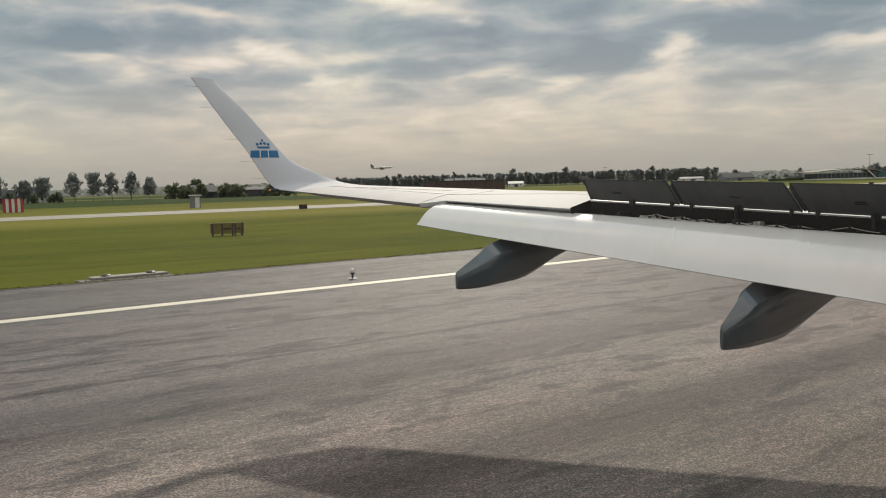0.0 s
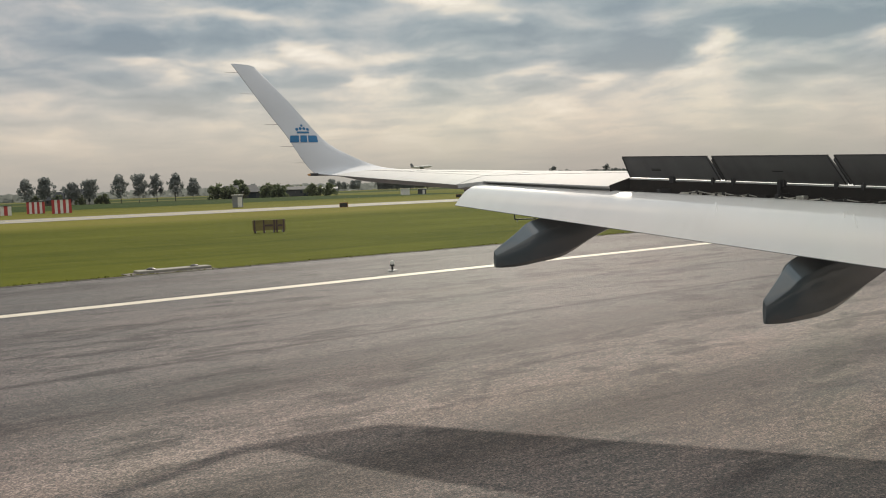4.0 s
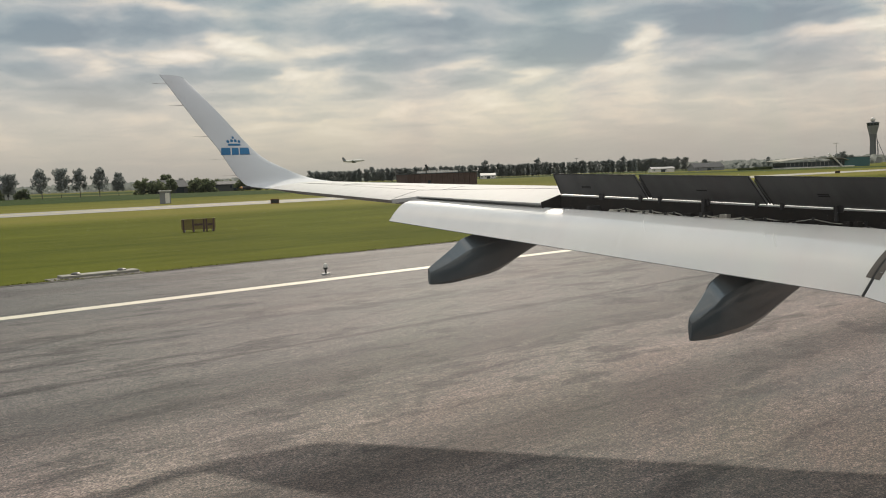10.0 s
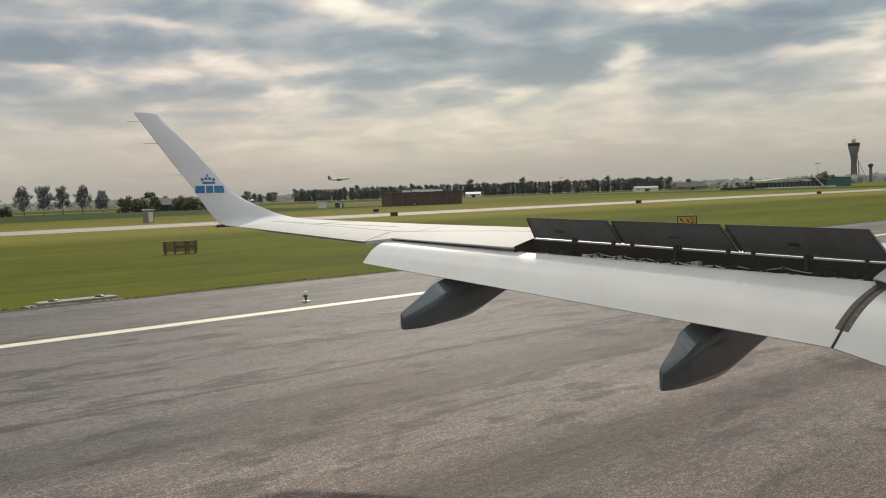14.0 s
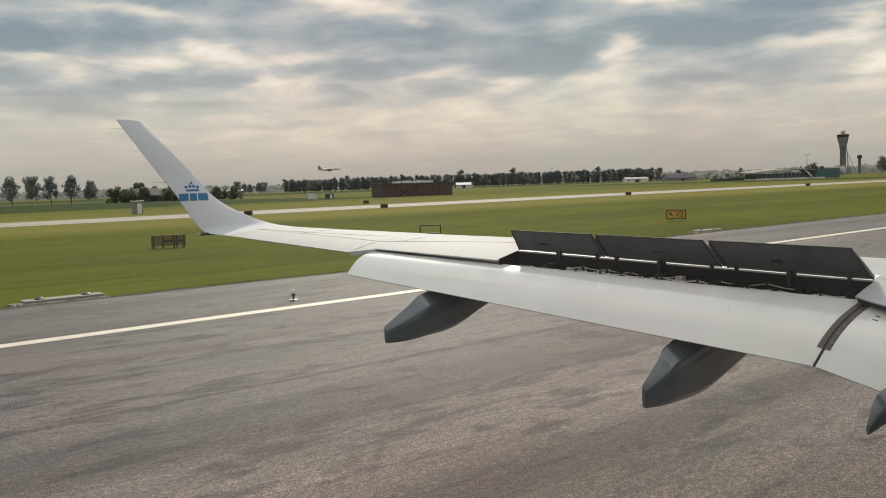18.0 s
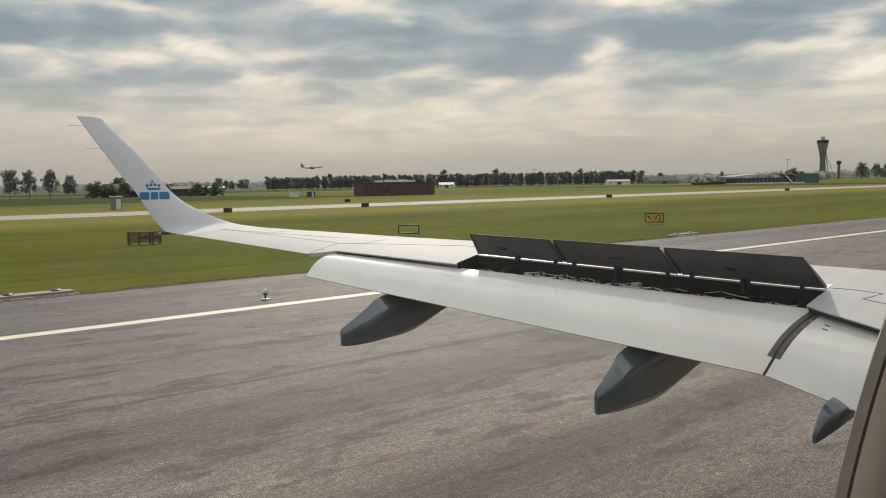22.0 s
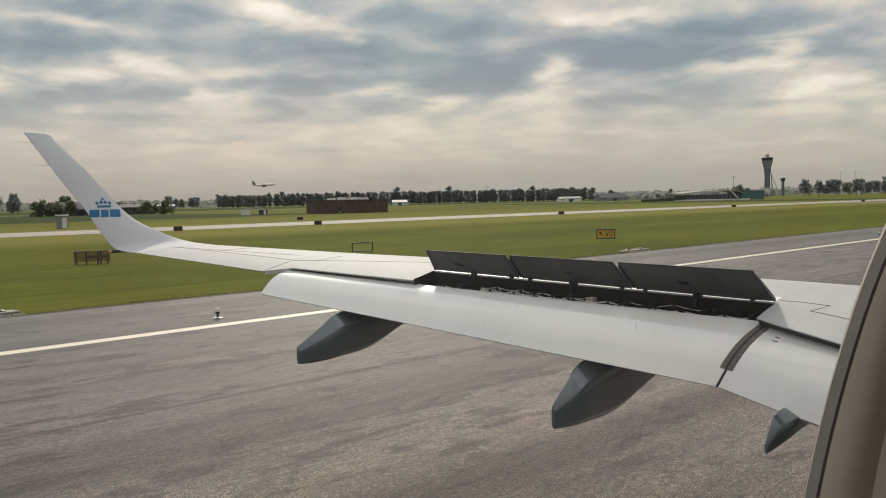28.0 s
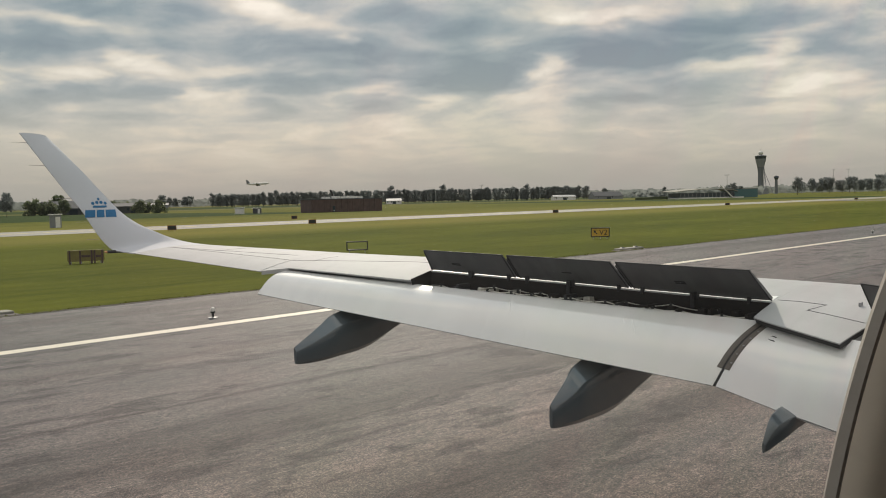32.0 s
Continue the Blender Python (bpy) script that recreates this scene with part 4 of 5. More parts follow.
# panel joints on the wing's upper skin
def seam(points, width=0.010, mat=M_JOINT):
    rows = []
    for i, (s, y) in enumerate(points):
        s2, y2 = points[min(i + 1, len(points) - 1)]
        s1, y1 = points[max(i - 1, 0)]
        d = Vector((-(s2 - s1), y2 - y1, 0)).normalized()
        n = Vector((-d.y, d.x, 0)) * width / 2
        c = Vector((-s, y, z_top(s, y) + 0.0022))
        rows.append([c + n, c - n, c - n - Vector((0, 0, 0.006)), c + n - Vector((0, 0, 0.006))])
    part("panel_joint", loft(rows), mat, aircraft)


def seam_line(a, b, n=10, **k):
    seam([(lerp(a[0], b[0], i / n), lerp(a[1], b[1], i / n)) for i in range(n + 1)], **k)


seam_line((10.82, 6.82), (9.34, 7.72), 10)
seam_line((9.34, 7.72), (8.95, 7.86), 4, width=0.006)
seam_line((10.55, 6.95), (10.5, 7.35), 6, width=0.006)
seam([(5.1, 8.86), (4.9, 8.92), (4.64, 8.95), (4.70, 8.80), (4.74, 8.71), (4.5, 8.69), (4.17, 8.64)], 0.012)
seam_line((12.2, 6.47), (12.1, 7.5), 10, width=0.005)
seam_line((13.06, 6.22), (11.0, 7.05), 10, width=0.006)
p = Vector((-4.36, 9.1, z_top(4.36, 9.1)))
part("vent_mast", boxed(p.x - 0.01, p.x + 0.01, p.y - 0.04, p.y + 0.04, p.z - 0.005, p.z + 0.035, bevel=0.004), M_STEEL, aircraft)

# ---- fuselage side with the window opening ----
R_FUS, Z_FUS = 1.72, 3.1
OPEN = [(0.98, 2.92), (1.075, 3.08), (1.118, 3.20), (1.150, 3.30), (1.180, 3.40), (1.208, 3.50), (1.245, 3.60), (1.285, 3.72), (1.29, 3.90), (1.22, 4.02), (0.95, 4.08), (-0.64, 4.08), (-0.82, 3.94), (-0.82, 2.62), (-0.68, 2.45), (0.3, 2.45), (0.6, 2.65)]


def in_open(y, z):
    inside, j = False, len(OPEN) - 1
    for i in range(len(OPEN)):
        (y1, z1), (y2, z2) = OPEN[i], OPEN[j]
        if (z1 > z) != (z2 > z) and y < (y2 - y1) * (z - z1) / (z2 - z1) + y1:
            inside = not inside
        j = i
    return inside


def hull(r, name, mat, label):
    bm = bmesh.new()
    ys = [-9, -5, -3] + [-1.7 + 0.05 * i for i in range(74)] + [2.2, 4, 7, 11, 15, 18]
    an = [2 * math.pi * i / 180 for i in range(181)]
    vs = [[bm.verts.new((r * math.cos(a), y, Z_FUS + r * math.sin(a))) for a in an[:-1]] for y in ys]
    for i in range(len(ys) - 1):
        for j in range(180):
            k = (j + 1) % 180
            am = (an[j] + an[j + 1]) / 2
            if math.cos(am) < 0 and any(in_open(yy + dy, Z_FUS + r * math.sin(aa) + dz) for yy in (ys[i], ys[i + 1]) for aa in (an[j], an[j + 1]) for dy, dz in ((0, 0), (-0.04, 0.02), (0.04, -0.02))):
                continue
            bm.faces.new((vs[i][j], vs[i + 1][j], vs[i + 1][k], vs[i][k]))
    return part(name, bm, mat, aircraft, label, smooth=True)


hull(R_FUS, "fuselage_skin", M_WHITE, "white painted fuselage skin")
hull(R_FUS - 0.09, "cabin_lining", M_TRIMD, "brown-grey cabin side lining")
for y, d in ((-9, 0.05), (18, -0.05)):
    part("bulkhead", loft([[(R_FUS * 0.99 * math.cos(a * math.pi / 24), y + dd, Z_FUS + R_FUS * 0.99 * math.sin(a * math.pi / 24)) for a in range(48)] for dd in (0, d)]), M_WALLG, aircraft)
k = 6
loop = OPEN + OPEN[:1]
dense = []
for i in range(len(OPEN)):
    (a, b), (c, d) = loop[i], loop[i + 1]
    for j in range(k):
        dense.append((lerp(a, c, j / k), lerp(b, d, j / k)))
nd = len(dense)
dense = [((dense[i - 2][0] + dense[i - 1][0] + dense[i][0] + dense[(i + 1) % nd][0] + dense[(i + 2) % nd][0]) / 5,
          (dense[i - 2][1] + dense[i - 1][1] + dense[i][1] + dense[(i + 1) % nd][1] + dense[(i + 2) % nd][1]) / 5) for i in range(nd)]


TURN = 1 if in_open(dense[30][0] - 0.03 * (dense[31][1] - dense[29][1]) / math.hypot(dense[31][0] - dense[29][0], dense[31][1] - dense[29][1]),
                    dense[30][1] + 0.03 * (dense[31][0] - dense[29][0]) / math.hypot(dense[31][0] - dense[29][0], dense[31][1] - dense[29][1])) else -1


def frame_ring(steps, name, mat, label):
    """steps: outward offset in the wall and depth inward, as a closed profile swept round the opening."""
    rings = []
    for i in range(nd):
        (y1, z1), (y2, z2) = dense[i - 1], dense[(i + 1) % nd]
        t = Vector((y2 - y1, z2 - z1)).normalized()
        n = Vector((t.y, -t.x))
        n = n * TURN
        row = []
        for o, d in steps:
            y, z = dense[i][0] + n.x * o, dense[i][1] + n.y * o
            rr = R_FUS - d
            row.append((-math.sqrt(max(0.01, rr * rr - (z - Z_FUS) ** 2)), y, z))
        rings.append(row)
    rings.append(rings[0])
    part(name, loft(rings, caps=False), mat, aircraft, label, smooth=True)


frame_ring([(-0.002, 0.016), (-0.002, 0.030), (0.006, 0.034), (0.10, 0.012), (0.10, -0.005), (0.04, 0.0)], "window_seal", M_RUB, "brown rubber window seal")
frame_ring([(0.002, 0.033), (0.012, 0.05), (0.03, 0.066), (0.06, 0.078), (0.075, 0.10), (0.14, 0.115), (0.14, 0.08), (0.05, 0.04)], "window_trim", M_TRIM, "beige moulded window trim")

# stretched acrylic pane: faint tints, wiping smears and dust that catch the sun
M_PANE, t, b = material("acrylic_window_pane")
ob = node(t, "ShaderNodeTexCoord").outputs["Object"]
tint = noisy(t, ob, 9.0, 3.0, 0.5, 0.6)
dust = noisy(t, node(t, "ShaderNodeMapping", {0: ob, 2: (radians(25), 0, 0), 3: (6.0, 3.0, 14.0)}).outputs[0], 1.0, 5.0, 0.6)
clear = node(t, "ShaderNodeBsdfTransparent", {0: ramp(t, tint, [(0.36, (0.985, 1.0, 0.975)), (0.5, (1.0, 0.995, 0.99)), (0.64, (1.0, 0.965, 0.965))])})
film = node(t, "ShaderNodeBsdfTranslucent", {0: (0.84, 0.87, 0.92, 1)})
both = node(t, "ShaderNodeMixShader", {0: ramp(t, dust, [(0.35, (0.004, 0.004, 0.004)), (0.66, (0.011, 0.011, 0.011))]), 1: clear.outputs[0], 2: film.outputs[0]})
t.links.new(both.outputs[0], t.nodes["Material Output"].inputs[0])
rows = []
for i in range(31):
    z = lerp(2.40, 4.16, i / 30)
    rows.append([(-math.sqrt((R_FUS - 0.012) ** 2 - (z - Z_FUS) ** 2), y, z) for y in (-0.94, -0.2, 0.6, 1.38)])
pane = part("window_pane", loft(rows, closed=False), M_PANE, aircraft, "clear acrylic window pane with faint smears", smooth=True)
pane.visible_shadow = False

# ---- landing gear, which carries the aircraft ----
for x, y in ((-2.97, 9.6), (2.97, 9.6), (0.0, 17.0)):
    top = 1.9 if x else 1.55
    leg = part("gear_leg", tube([(x, y, 0.4), (x, y, 1.0), (x, y + 0.05, top + 0.35)], 0.09, 12), M_STEEL, aircraft, "grey landing gear strut", smooth=True)
    for side in (-1, 1):
        c = x + side * 0.24
        rw = 0.5 if x else 0.3
        prof = [(0.55, -0.12), (0.93, -0.14), (1.0, -0.06), (1.0, 0.06), (0.93, 0.14), (0.55, 0.12)]
        bm = loft([[(c + dx, y + rw * q * math.cos(a * math.pi / 14), rw + rw * q * math.sin(a * math.pi / 14)) for a in range(28)] for q, dx in prof])
        part("tyre", bm, M_DARK, leg, "black rubber tyre", smooth=True)
    part("axle", tube([(x - 0.3, y, 0.5 if x else 0.3), (x + 0.3, y, 0.5 if x else 0.3)], 0.07, 12), M_STEEL, leg)

# ---- trees ----
def tree_parts(seed, h, w, form):
    """Trunk with limbs and a crown of small leaf clumps with gaps; form 0 broad, 1 tall poplar, 2 bush."""
    r = random.Random(seed)
    trunk = bmesh.new()
    th = h * (0.55, 0.7, 0.3)[form]
    tube([(0, 0, -0.1), (0.05 * h * r.uniform(-0.3, 0.3), 0, th * 0.5), (0.02 * h, 0.01 * h, th)], 0.020 * h + 0.05, 7, trunk, r_end=0.008 * h)
    for i in range(7):
        a, z0 = r.uniform(0, 6.28), th * r.uniform(0.4, 0.95)
        L = w * r.uniform(0.25, 0.45)
        tube([(0, 0, z0), (math.cos(a) * L * 0.6, math.sin(a) * L * 0.6, z0 + L * 0.5), (math.cos(a) * L, math.sin(a) * L, z0 + L * 1.0)], 0.009 * h, 5, trunk, r_end=0.003 * h)
    crown = bmesh.new()
    base = h * (0.24, 0.10, 0.0)[form]
    clumps = []
    for i in range((54, 70, 34)[form]):
        z = base + (h - base) * r.uniform(0.04, 0.97) ** 0.9
        q = (z - base) / (h - base)
        rad = w / 2 * ((math.sin(math.pi * min(1, 0.10 + 0.85 * q)) ** 0.55), (math.sin(math.pi * min(1, 0.08 + 0.86 * q)) ** 0.5), max(0.15, 1 - q * q) ** 0.5)[form]
        a, d = r.uniform(0, 6.28), rad * r.uniform(0.25, 1.0) * r.uniform(0.75, 1.1)
        clumps.append((math.cos(a) * d, math.sin(a) * d, z, w * r.uniform(0.10, 0.19)))
    for cx, cy, cz, cr in clumps:
        for k in range(22):
            d = Vector((r.gauss(0, 1), r.gauss(0, 1), r.gauss(0, 0.8)))
            d = d.normalized() * cr * r.uniform(0.45, 1.05)
            c = Vector((cx, cy, max(0.05, cz))) + d
            n = (d.normalized() + Vector((r.gauss(0, 0.5), r.gauss(0, 0.5), r.gauss(0, 0.5)))).normalized()
            u = n.orthogonal().normalized()
            v = n.cross(u)
            s = cr * r.uniform(0.28, 0.55)
            t0 = r.uniform(0, 6.28)
            crown.faces.new([crown.verts.new(c + (u * math.cos(t0 + g) + v * math.sin(t0 + g)) * s * f) for g, f in ((0, 1), (1.4, 0.7), (3.0, 1.0), (4.4, 0.65))])
    return trunk, crown


KINDS = {}


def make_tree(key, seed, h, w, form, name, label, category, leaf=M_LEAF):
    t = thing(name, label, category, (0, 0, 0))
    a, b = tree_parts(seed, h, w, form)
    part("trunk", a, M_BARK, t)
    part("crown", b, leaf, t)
    KINDS[key] = t
    t.location = (60 + 14 * len(KINDS), -900, 0)
    return t


for i in range(4):
    make_tree(("poplar", i), 20 + i, 12.4 + i * 0.5, 6.6, 1, "poplar_tree", "tall slender poplar in a long row, leaves greyed for haze", "tree")
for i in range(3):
    make_tree(("broad", i), 40 + i, 14.0 + i * 0.8, 11.5, 0, "broadleaf_tree", "rounded broadleaf tree on the field edge, leaves greyed for haze", "tree")
for i in range(3):
    make_tree(("bush", i), 60 + i, 5.0 + i * 0.7, 8.0, 2, "bush", "dense green bush beside the farm", "bush", M_LEAFG)
rt = random.Random(11)
FREE = {k: [v] for k, v in KINDS.items()}


def plant(kind, az, d, size=1.0, group="", squash=1.0):
    key = (kind, rt.randrange(3))
    m = Matrix.Translation(far(az, d, -0.05)) @ Matrix.Rotation(rt.uniform(0, 6.28), 4, "Z") @ Matrix.Diagonal((size * squash, size * squash, size, 1))
    src = KINDS[key]
    ob = FREE[key].pop() if FREE[key] else copy_thing(src, Matrix.Identity(4))
    ob.matrix_basis = m
    if group:
        ob["group"] = group
    return ob


# long poplar row
for i in range(146):
    az = lerp(59.3, 35.2, i / 145) + rt.uniform(-0.12, 0.12)
    plant("poplar", az, 905 + rt.uniform(-6, 6) + 60 * abs(i / 145 - 0.5), rt.uniform(1.0, 1.12) * (1.0 if rt.random() > 0.03 else 1.25), "long row of poplars")
# field-edge trees by the farm
for az in (80.6, 79.6):
    plant("broad", az, 425, rt.uniform(0.74, 0.82), "pair of trees", 0.85)
for az in (78.2, 77.2):
    plant("broad", az, 425, rt.uniform(0.72, 0.80), "pair of trees by the cottage", 0.95)
for az in (75.4, 74.35, 73.3, 72.2, 71.1):
    plant("broad", az, 425, rt.uniform(0.76, 0.85), "row of five trees", 0.8)
for i in range(14):
    plant("bush", lerp(69.6, 62.5, i / 13) + rt.uniform(-0.2, 0.2), 445 + rt.uniform(-12, 25), rt.uniform(0.75, 1.5), "hedge round the farm")
for az in (78.9, 77.7, 76.6, 80.2, 76.3):
    plant("bush", az, 430, rt.uniform(0.55, 0.9), "hedge round the cottage")
# wood beside the control tower
for i in range(30):
    plant("broad", lerp(22.3, 12.0, i / 29) + rt.uniform(-0.15, 0.15), 1000 + rt.uniform(-30, 60), rt.uniform(0.85, 1.15) * (1.3 if i > 12 else 1.0), "wood beside the tower")
for az in (33.9, 26.3, 26.0, 25.6, 62.3, 61.9, 61.5, 60.9, 60.6, 67.3, 69.9):
    plant("broad", az, 980 + rt.uniform(0, 120), rt.uniform(0.75, 1.0), "scattered far trees")
for key, left in FREE.items():
    for ob in left:
        ob.matrix_basis = Matrix.Translation(far(lerp(31, 28, rt.random()), 1250, -0.05))


# far tree line, all round the horizon
def tree_line(name, az0, az1, d0, d1, h0, h1, n, seed, label):
    r = random.Random(seed)
    bm = bmesh.new()
    for i in range(n):
        az = lerp(az0, az1, r.random())
        d = r.uniform(d0, d1)
        sw = 0.5 + 0.5 * noise.noise(Vector((az * 0.35, seed, 0)))
        sw2 = 0.5 + 0.5 * noise.noise(Vector((az * 1.7, seed + 4, 0)))
        h = lerp(h0, h1, min(1, max(0, 0.2 + sw * 0.6 + sw2 * 0.4 + r.uniform(-0.15, 0.15))))
        c = far(az, d)
        for k in range(7):
            z = h * r.uniform(0.05, 1.0)
            p = c + Vector((r.gauss(0, h * 0.35), r.gauss(0, h * 0.35), z))
            s = h * r.uniform(0.10, 0.24)
            t0 = r.uniform(0, 6.28)
            u = Vector((c.y, -c.x, 0)).normalized()
            q = Vector((-c.x, -c.y, 0)).normalized() * r.uniform(-0.4, 0.4) + Vector((0, 0, 1))
            bm.faces.new([bm.verts.new(p + (u * math.cos(t0 + g) * 1.25 + q * math.sin(t0 + g)) * s) for g in (0, 1.1, 2.2, 3.3, 4.4, 5.4)])
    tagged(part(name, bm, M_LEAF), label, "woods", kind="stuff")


tree_line("far_woods", 100, -20, 1900, 2400, 6, 17, 2600, 3, "low line of distant woods on the horizon, haze put into the leaf colour")
tree_line("mid_woods", 33, 24.5, 1250, 1400, 5, 11, 340, 8, "distant hedge and wood behind the terminal, haze put into the leaf colour")
tree_line("left_woods", 100, 60, 1500, 1700, 5, 14, 700, 12, "distant woods beyond the farm, haze put into the grey-green leaf colour")


# ---- buildings ----
def turned(az, d, spin=0.0):
    """A place with its front towards the runway."""
    return Matrix.Translation(far(az, d)) @ Matrix.Rotation(radians(az + spin), 4, "Z")


def gable(name, label, category, m, w, dep, wall_h, roof_h, wall_mat, roof_mat, doors=1, windows=3, group=""):
    t = thing(name, label, category, m.translation, group)
    mm = m
    part("wall", boxed(-w / 2, w / 2, -dep / 2, dep / 2, 0, wall_h, mm), wall_mat, t)
    rings = [[mm @ Vector(p) for p in ((x, -dep / 2 - 0.4, wall_h - 0.15), (x, 0, wall_h + roof_h), (x, dep / 2 + 0.4, wall_h - 0.15), (x, dep / 2 + 0.4, wall_h - 0.35), (x, 0, wall_h + roof_h - 0.25), (x, -dep / 2 - 0.4, wall_h - 0.35))] for x in (-w / 2 - 0.4, w / 2 + 0.4)]
    part("roof", loft(rings), roof_mat, t)
    rings = [[mm @ Vector(p) for p in ((x, -dep / 2, wall_h), (x, 0, wall_h + roof_h - 0.3), (x, dep / 2, wall_h))] for x in (-w / 2, -w / 2 + 0.2)]
    part("gable_end", loft(rings), wall_mat, t)
    rings = [[mm @ Vector(p) for p in ((x, -dep / 2, wall_h), (x, 0, wall_h + roof_h - 0.3), (x, dep / 2, wall_h))] for x in (w / 2 - 0.2, w / 2)]
    part("gable_end", loft(rings), wall_mat, t)
    for i in range(doors):
        x = lerp(-w / 2, w / 2, (i + 0.5) / doors)
        part("door", boxed(x - min(2, w * 0.12), x + min(2, w * 0.12), -dep / 2 - 0.05, -dep / 2 + 0.05, 0, wall_h * 0.75, mm), M_GLASSD, t)
    for i in range(windows):
        x = lerp(-w / 2, w / 2, (i + 0.25) / windows)
        part("window", boxed(x - 0.5, x + 0.5, -dep / 2 - 0.04, -dep / 2 + 0.05, wall_h * 0.4, wall_h * 0.8, mm), M_GLASSD, t)
    return t


# farm: two dark barns and a cottage
gable("barn", "dark barn with a broad dark roof behind bushes", "barn", turned(68.2, 455, 18), 16, 12, 3.2, 3.4, M_ROOFD, M_ROOFD, 2, 0, "farm barns")
gable("barn", "long dark barn with a white gable strip", "barn", turned(64.9, 462, 10), 25, 14, 3.6, 1.5, M_ROOFD, M_ROOFD, 2, 2, "farm barns")
gable("cottage", "small white cottage with a dark roof among trees", "house", turned(77.7, 440, 12), 12, 8, 3.0, 4.2, M_WALLW, M_ROOFD, 1, 3)
gable("cottage", "low brick house with a dark roof", "house", turned(79.0, 445, -14), 9, 7, 2.6, 3.6, M_BRICK, M_ROOFD, 1, 2)
gable("barn", "grey barn with a dark pitched roof", "barn", turned(33.9, 880, 25), 30, 16, 3.2, 4.2, M_WALLG, M_ROOFD, 1, 2, "far barns")
gable("shed", "white shed at the end of the poplars", "shed", turned(36.6, 870, 15), 22, 12, 3.4, 1.6, M_WALLW, M_WALLG, 1, 2, "far sheds")
gable("shed", "pale glinting greenhouse before the poplars", "greenhouse", turned(47.7, 840, 6), 14, 9, 3.2, 2.0, M_WALLW, M_WALLW, 1, 4, "far sheds")
gable("shed", "white low shed among far trees", "shed", turned(62.7, 1000, 0), 26, 12, 4.0, 2.0, M_WALLG, M_WALLG, 1, 3, "far sheds")
gable("shed", "pale warehouse on the horizon", "shed", turned(31.2, 1400, 0), 60, 20, 6.0, 2.0, M_WALLG, M_WALLW, 2, 5, "far sheds")

# flat-roofed brown building
bm_at = turned(51.2, 308, 24)
bl = thing("service_building", "long flat-roofed dark brown brick building on the grass", "building", bm_at.translation)
part("wall", boxed(-13.3, 13.3, -5, 5, 0, 4.3, bm_at), M_BRICK, bl)
part("roof", boxed(-13.5, 13.5, -5.2, 5.2, 4.3, 4.6, bm_at), M_ROOFD, bl)
for i in range(13):
    x = -12.6 + i * 2.1
    part("pier", boxed(x - 0.16, x + 0.16, -5.22, -5.0, 0, 4.28, bm_at), M_BRICK, bl)
for i, x in enumerate((-6.0, -2.2, 0.4, 3.1, 6.4)):
    part("roof_unit", boxed(x - 0.9, x + 0.9, -2, 1.5, 4.6, 5.3 + 0.2 * (i % 2), bm_at), M_WALLW, bl, "white rooftop unit")
part("door", boxed(-5.6, -4.6, -5.06, -4.9, 0, 2.1, bm_at), M_GLASSD, bl)
part("lamp", boxed(-5.3, -5.0, -5.4, -5.0, 0.3, 0.6, bm_at), M_WALLW, bl)
mast = thing("windsock_mast", "thin mast with a limp dark windsock", "mast", far(51.9, 330))
b0 = far(51.9, 330)
part("pole", tube([b0, b0 + Vector((0, 0, 8.0))], 0.12, 6, r_end=0.06), M_STEEL, mast)
part("sock", tube([b0 + Vector((0, 0, 7.9)), b0 + Vector((0.5, 0.5, 6.8)), b0 + Vector((0.7, 0.7, 5.6))], 0.42, 8, r_end=0.18), M_BLACK, mast, "dark hanging windsock")


def hut(az, d, w, h, wall, label):
    m = turned(az, d)
    t = thing("equipment_hut", label, "hut", m.translation, "airfield huts")
    part("wall", boxed(-w / 2, w / 2, -w / 2, w / 2, 0, h, m), wall, t)
    part("roof", boxed(-w / 2 - 0.2, w / 2 + 0.2, -w / 2 - 0.2, w / 2 + 0.2, h, h + 0.18, m), M_WALLW, t)
    part("door", boxed(-0.4 + w * 0.2, 0.4 + w * 0.2, -w / 2 - 0.04, -w / 2 + 0.02, 0, h * 0.85, m), M_WALLW, t)


hut(68.6, 175, 2.0, 2.3, M_WALLG, "small dark grey equipment hut with a pale roof")
hut(57.7, 312, 3.2, 2.0, M_WALLW, "low white equipment hut on the grass")
hut(56.6, 316, 3.0, 1.8, M_ROOFD, "low dark equipment hut on the grass")

# terminal pier with a curved white roof and a leaning strut
tm = turned(27.6, 640, 30)
term = thing("pier_building", "low pier building with a curved white roof and teal cladding", "building", tm.translation)
part("wall", boxed(-26, 22, -8, 8, 0.0, 4.0, tm), M_GLASSD, term, "dark glazed wall")
for i in range(16):
    x = -25 + i * 3.0
    part("mullion", boxed(x - 0.12, x + 0.12, -8.12, -8.0, 0.3, 4.0, tm), M_WALLG, term)
part("plinth", boxed(-27, 23, -8.6, 8.4, 0.0, 0.8, tm), M_WALLW, term)
rows = []
for i in range(13):
    x = lerp(-30, 18, i / 12)
    zc = 4.3 + 2.2 * math.sin(math.pi * i / 12 * 0.75 + 0.25) - (0.8 if i == 12 else 0)
    rows.append([tm @ Vector(p) for p in ((x, -10, zc - 0.3), (x, -10, zc + 0.15), (x, 10, zc + 0.55), (x, 10, zc + 0.1))])
part("roof", loft(rows), M_PLATE, term, "curved pale roof", smooth=True)
part("side_block", boxed(16, 34, -8.4, 9, 0, 6.0, tm), M_TEAL, term, "teal clad block")
part("parapet", boxed(15.8, 34.2, -8.6, 9.2, 6.0, 6.3, tm), M_ROOFD, term)
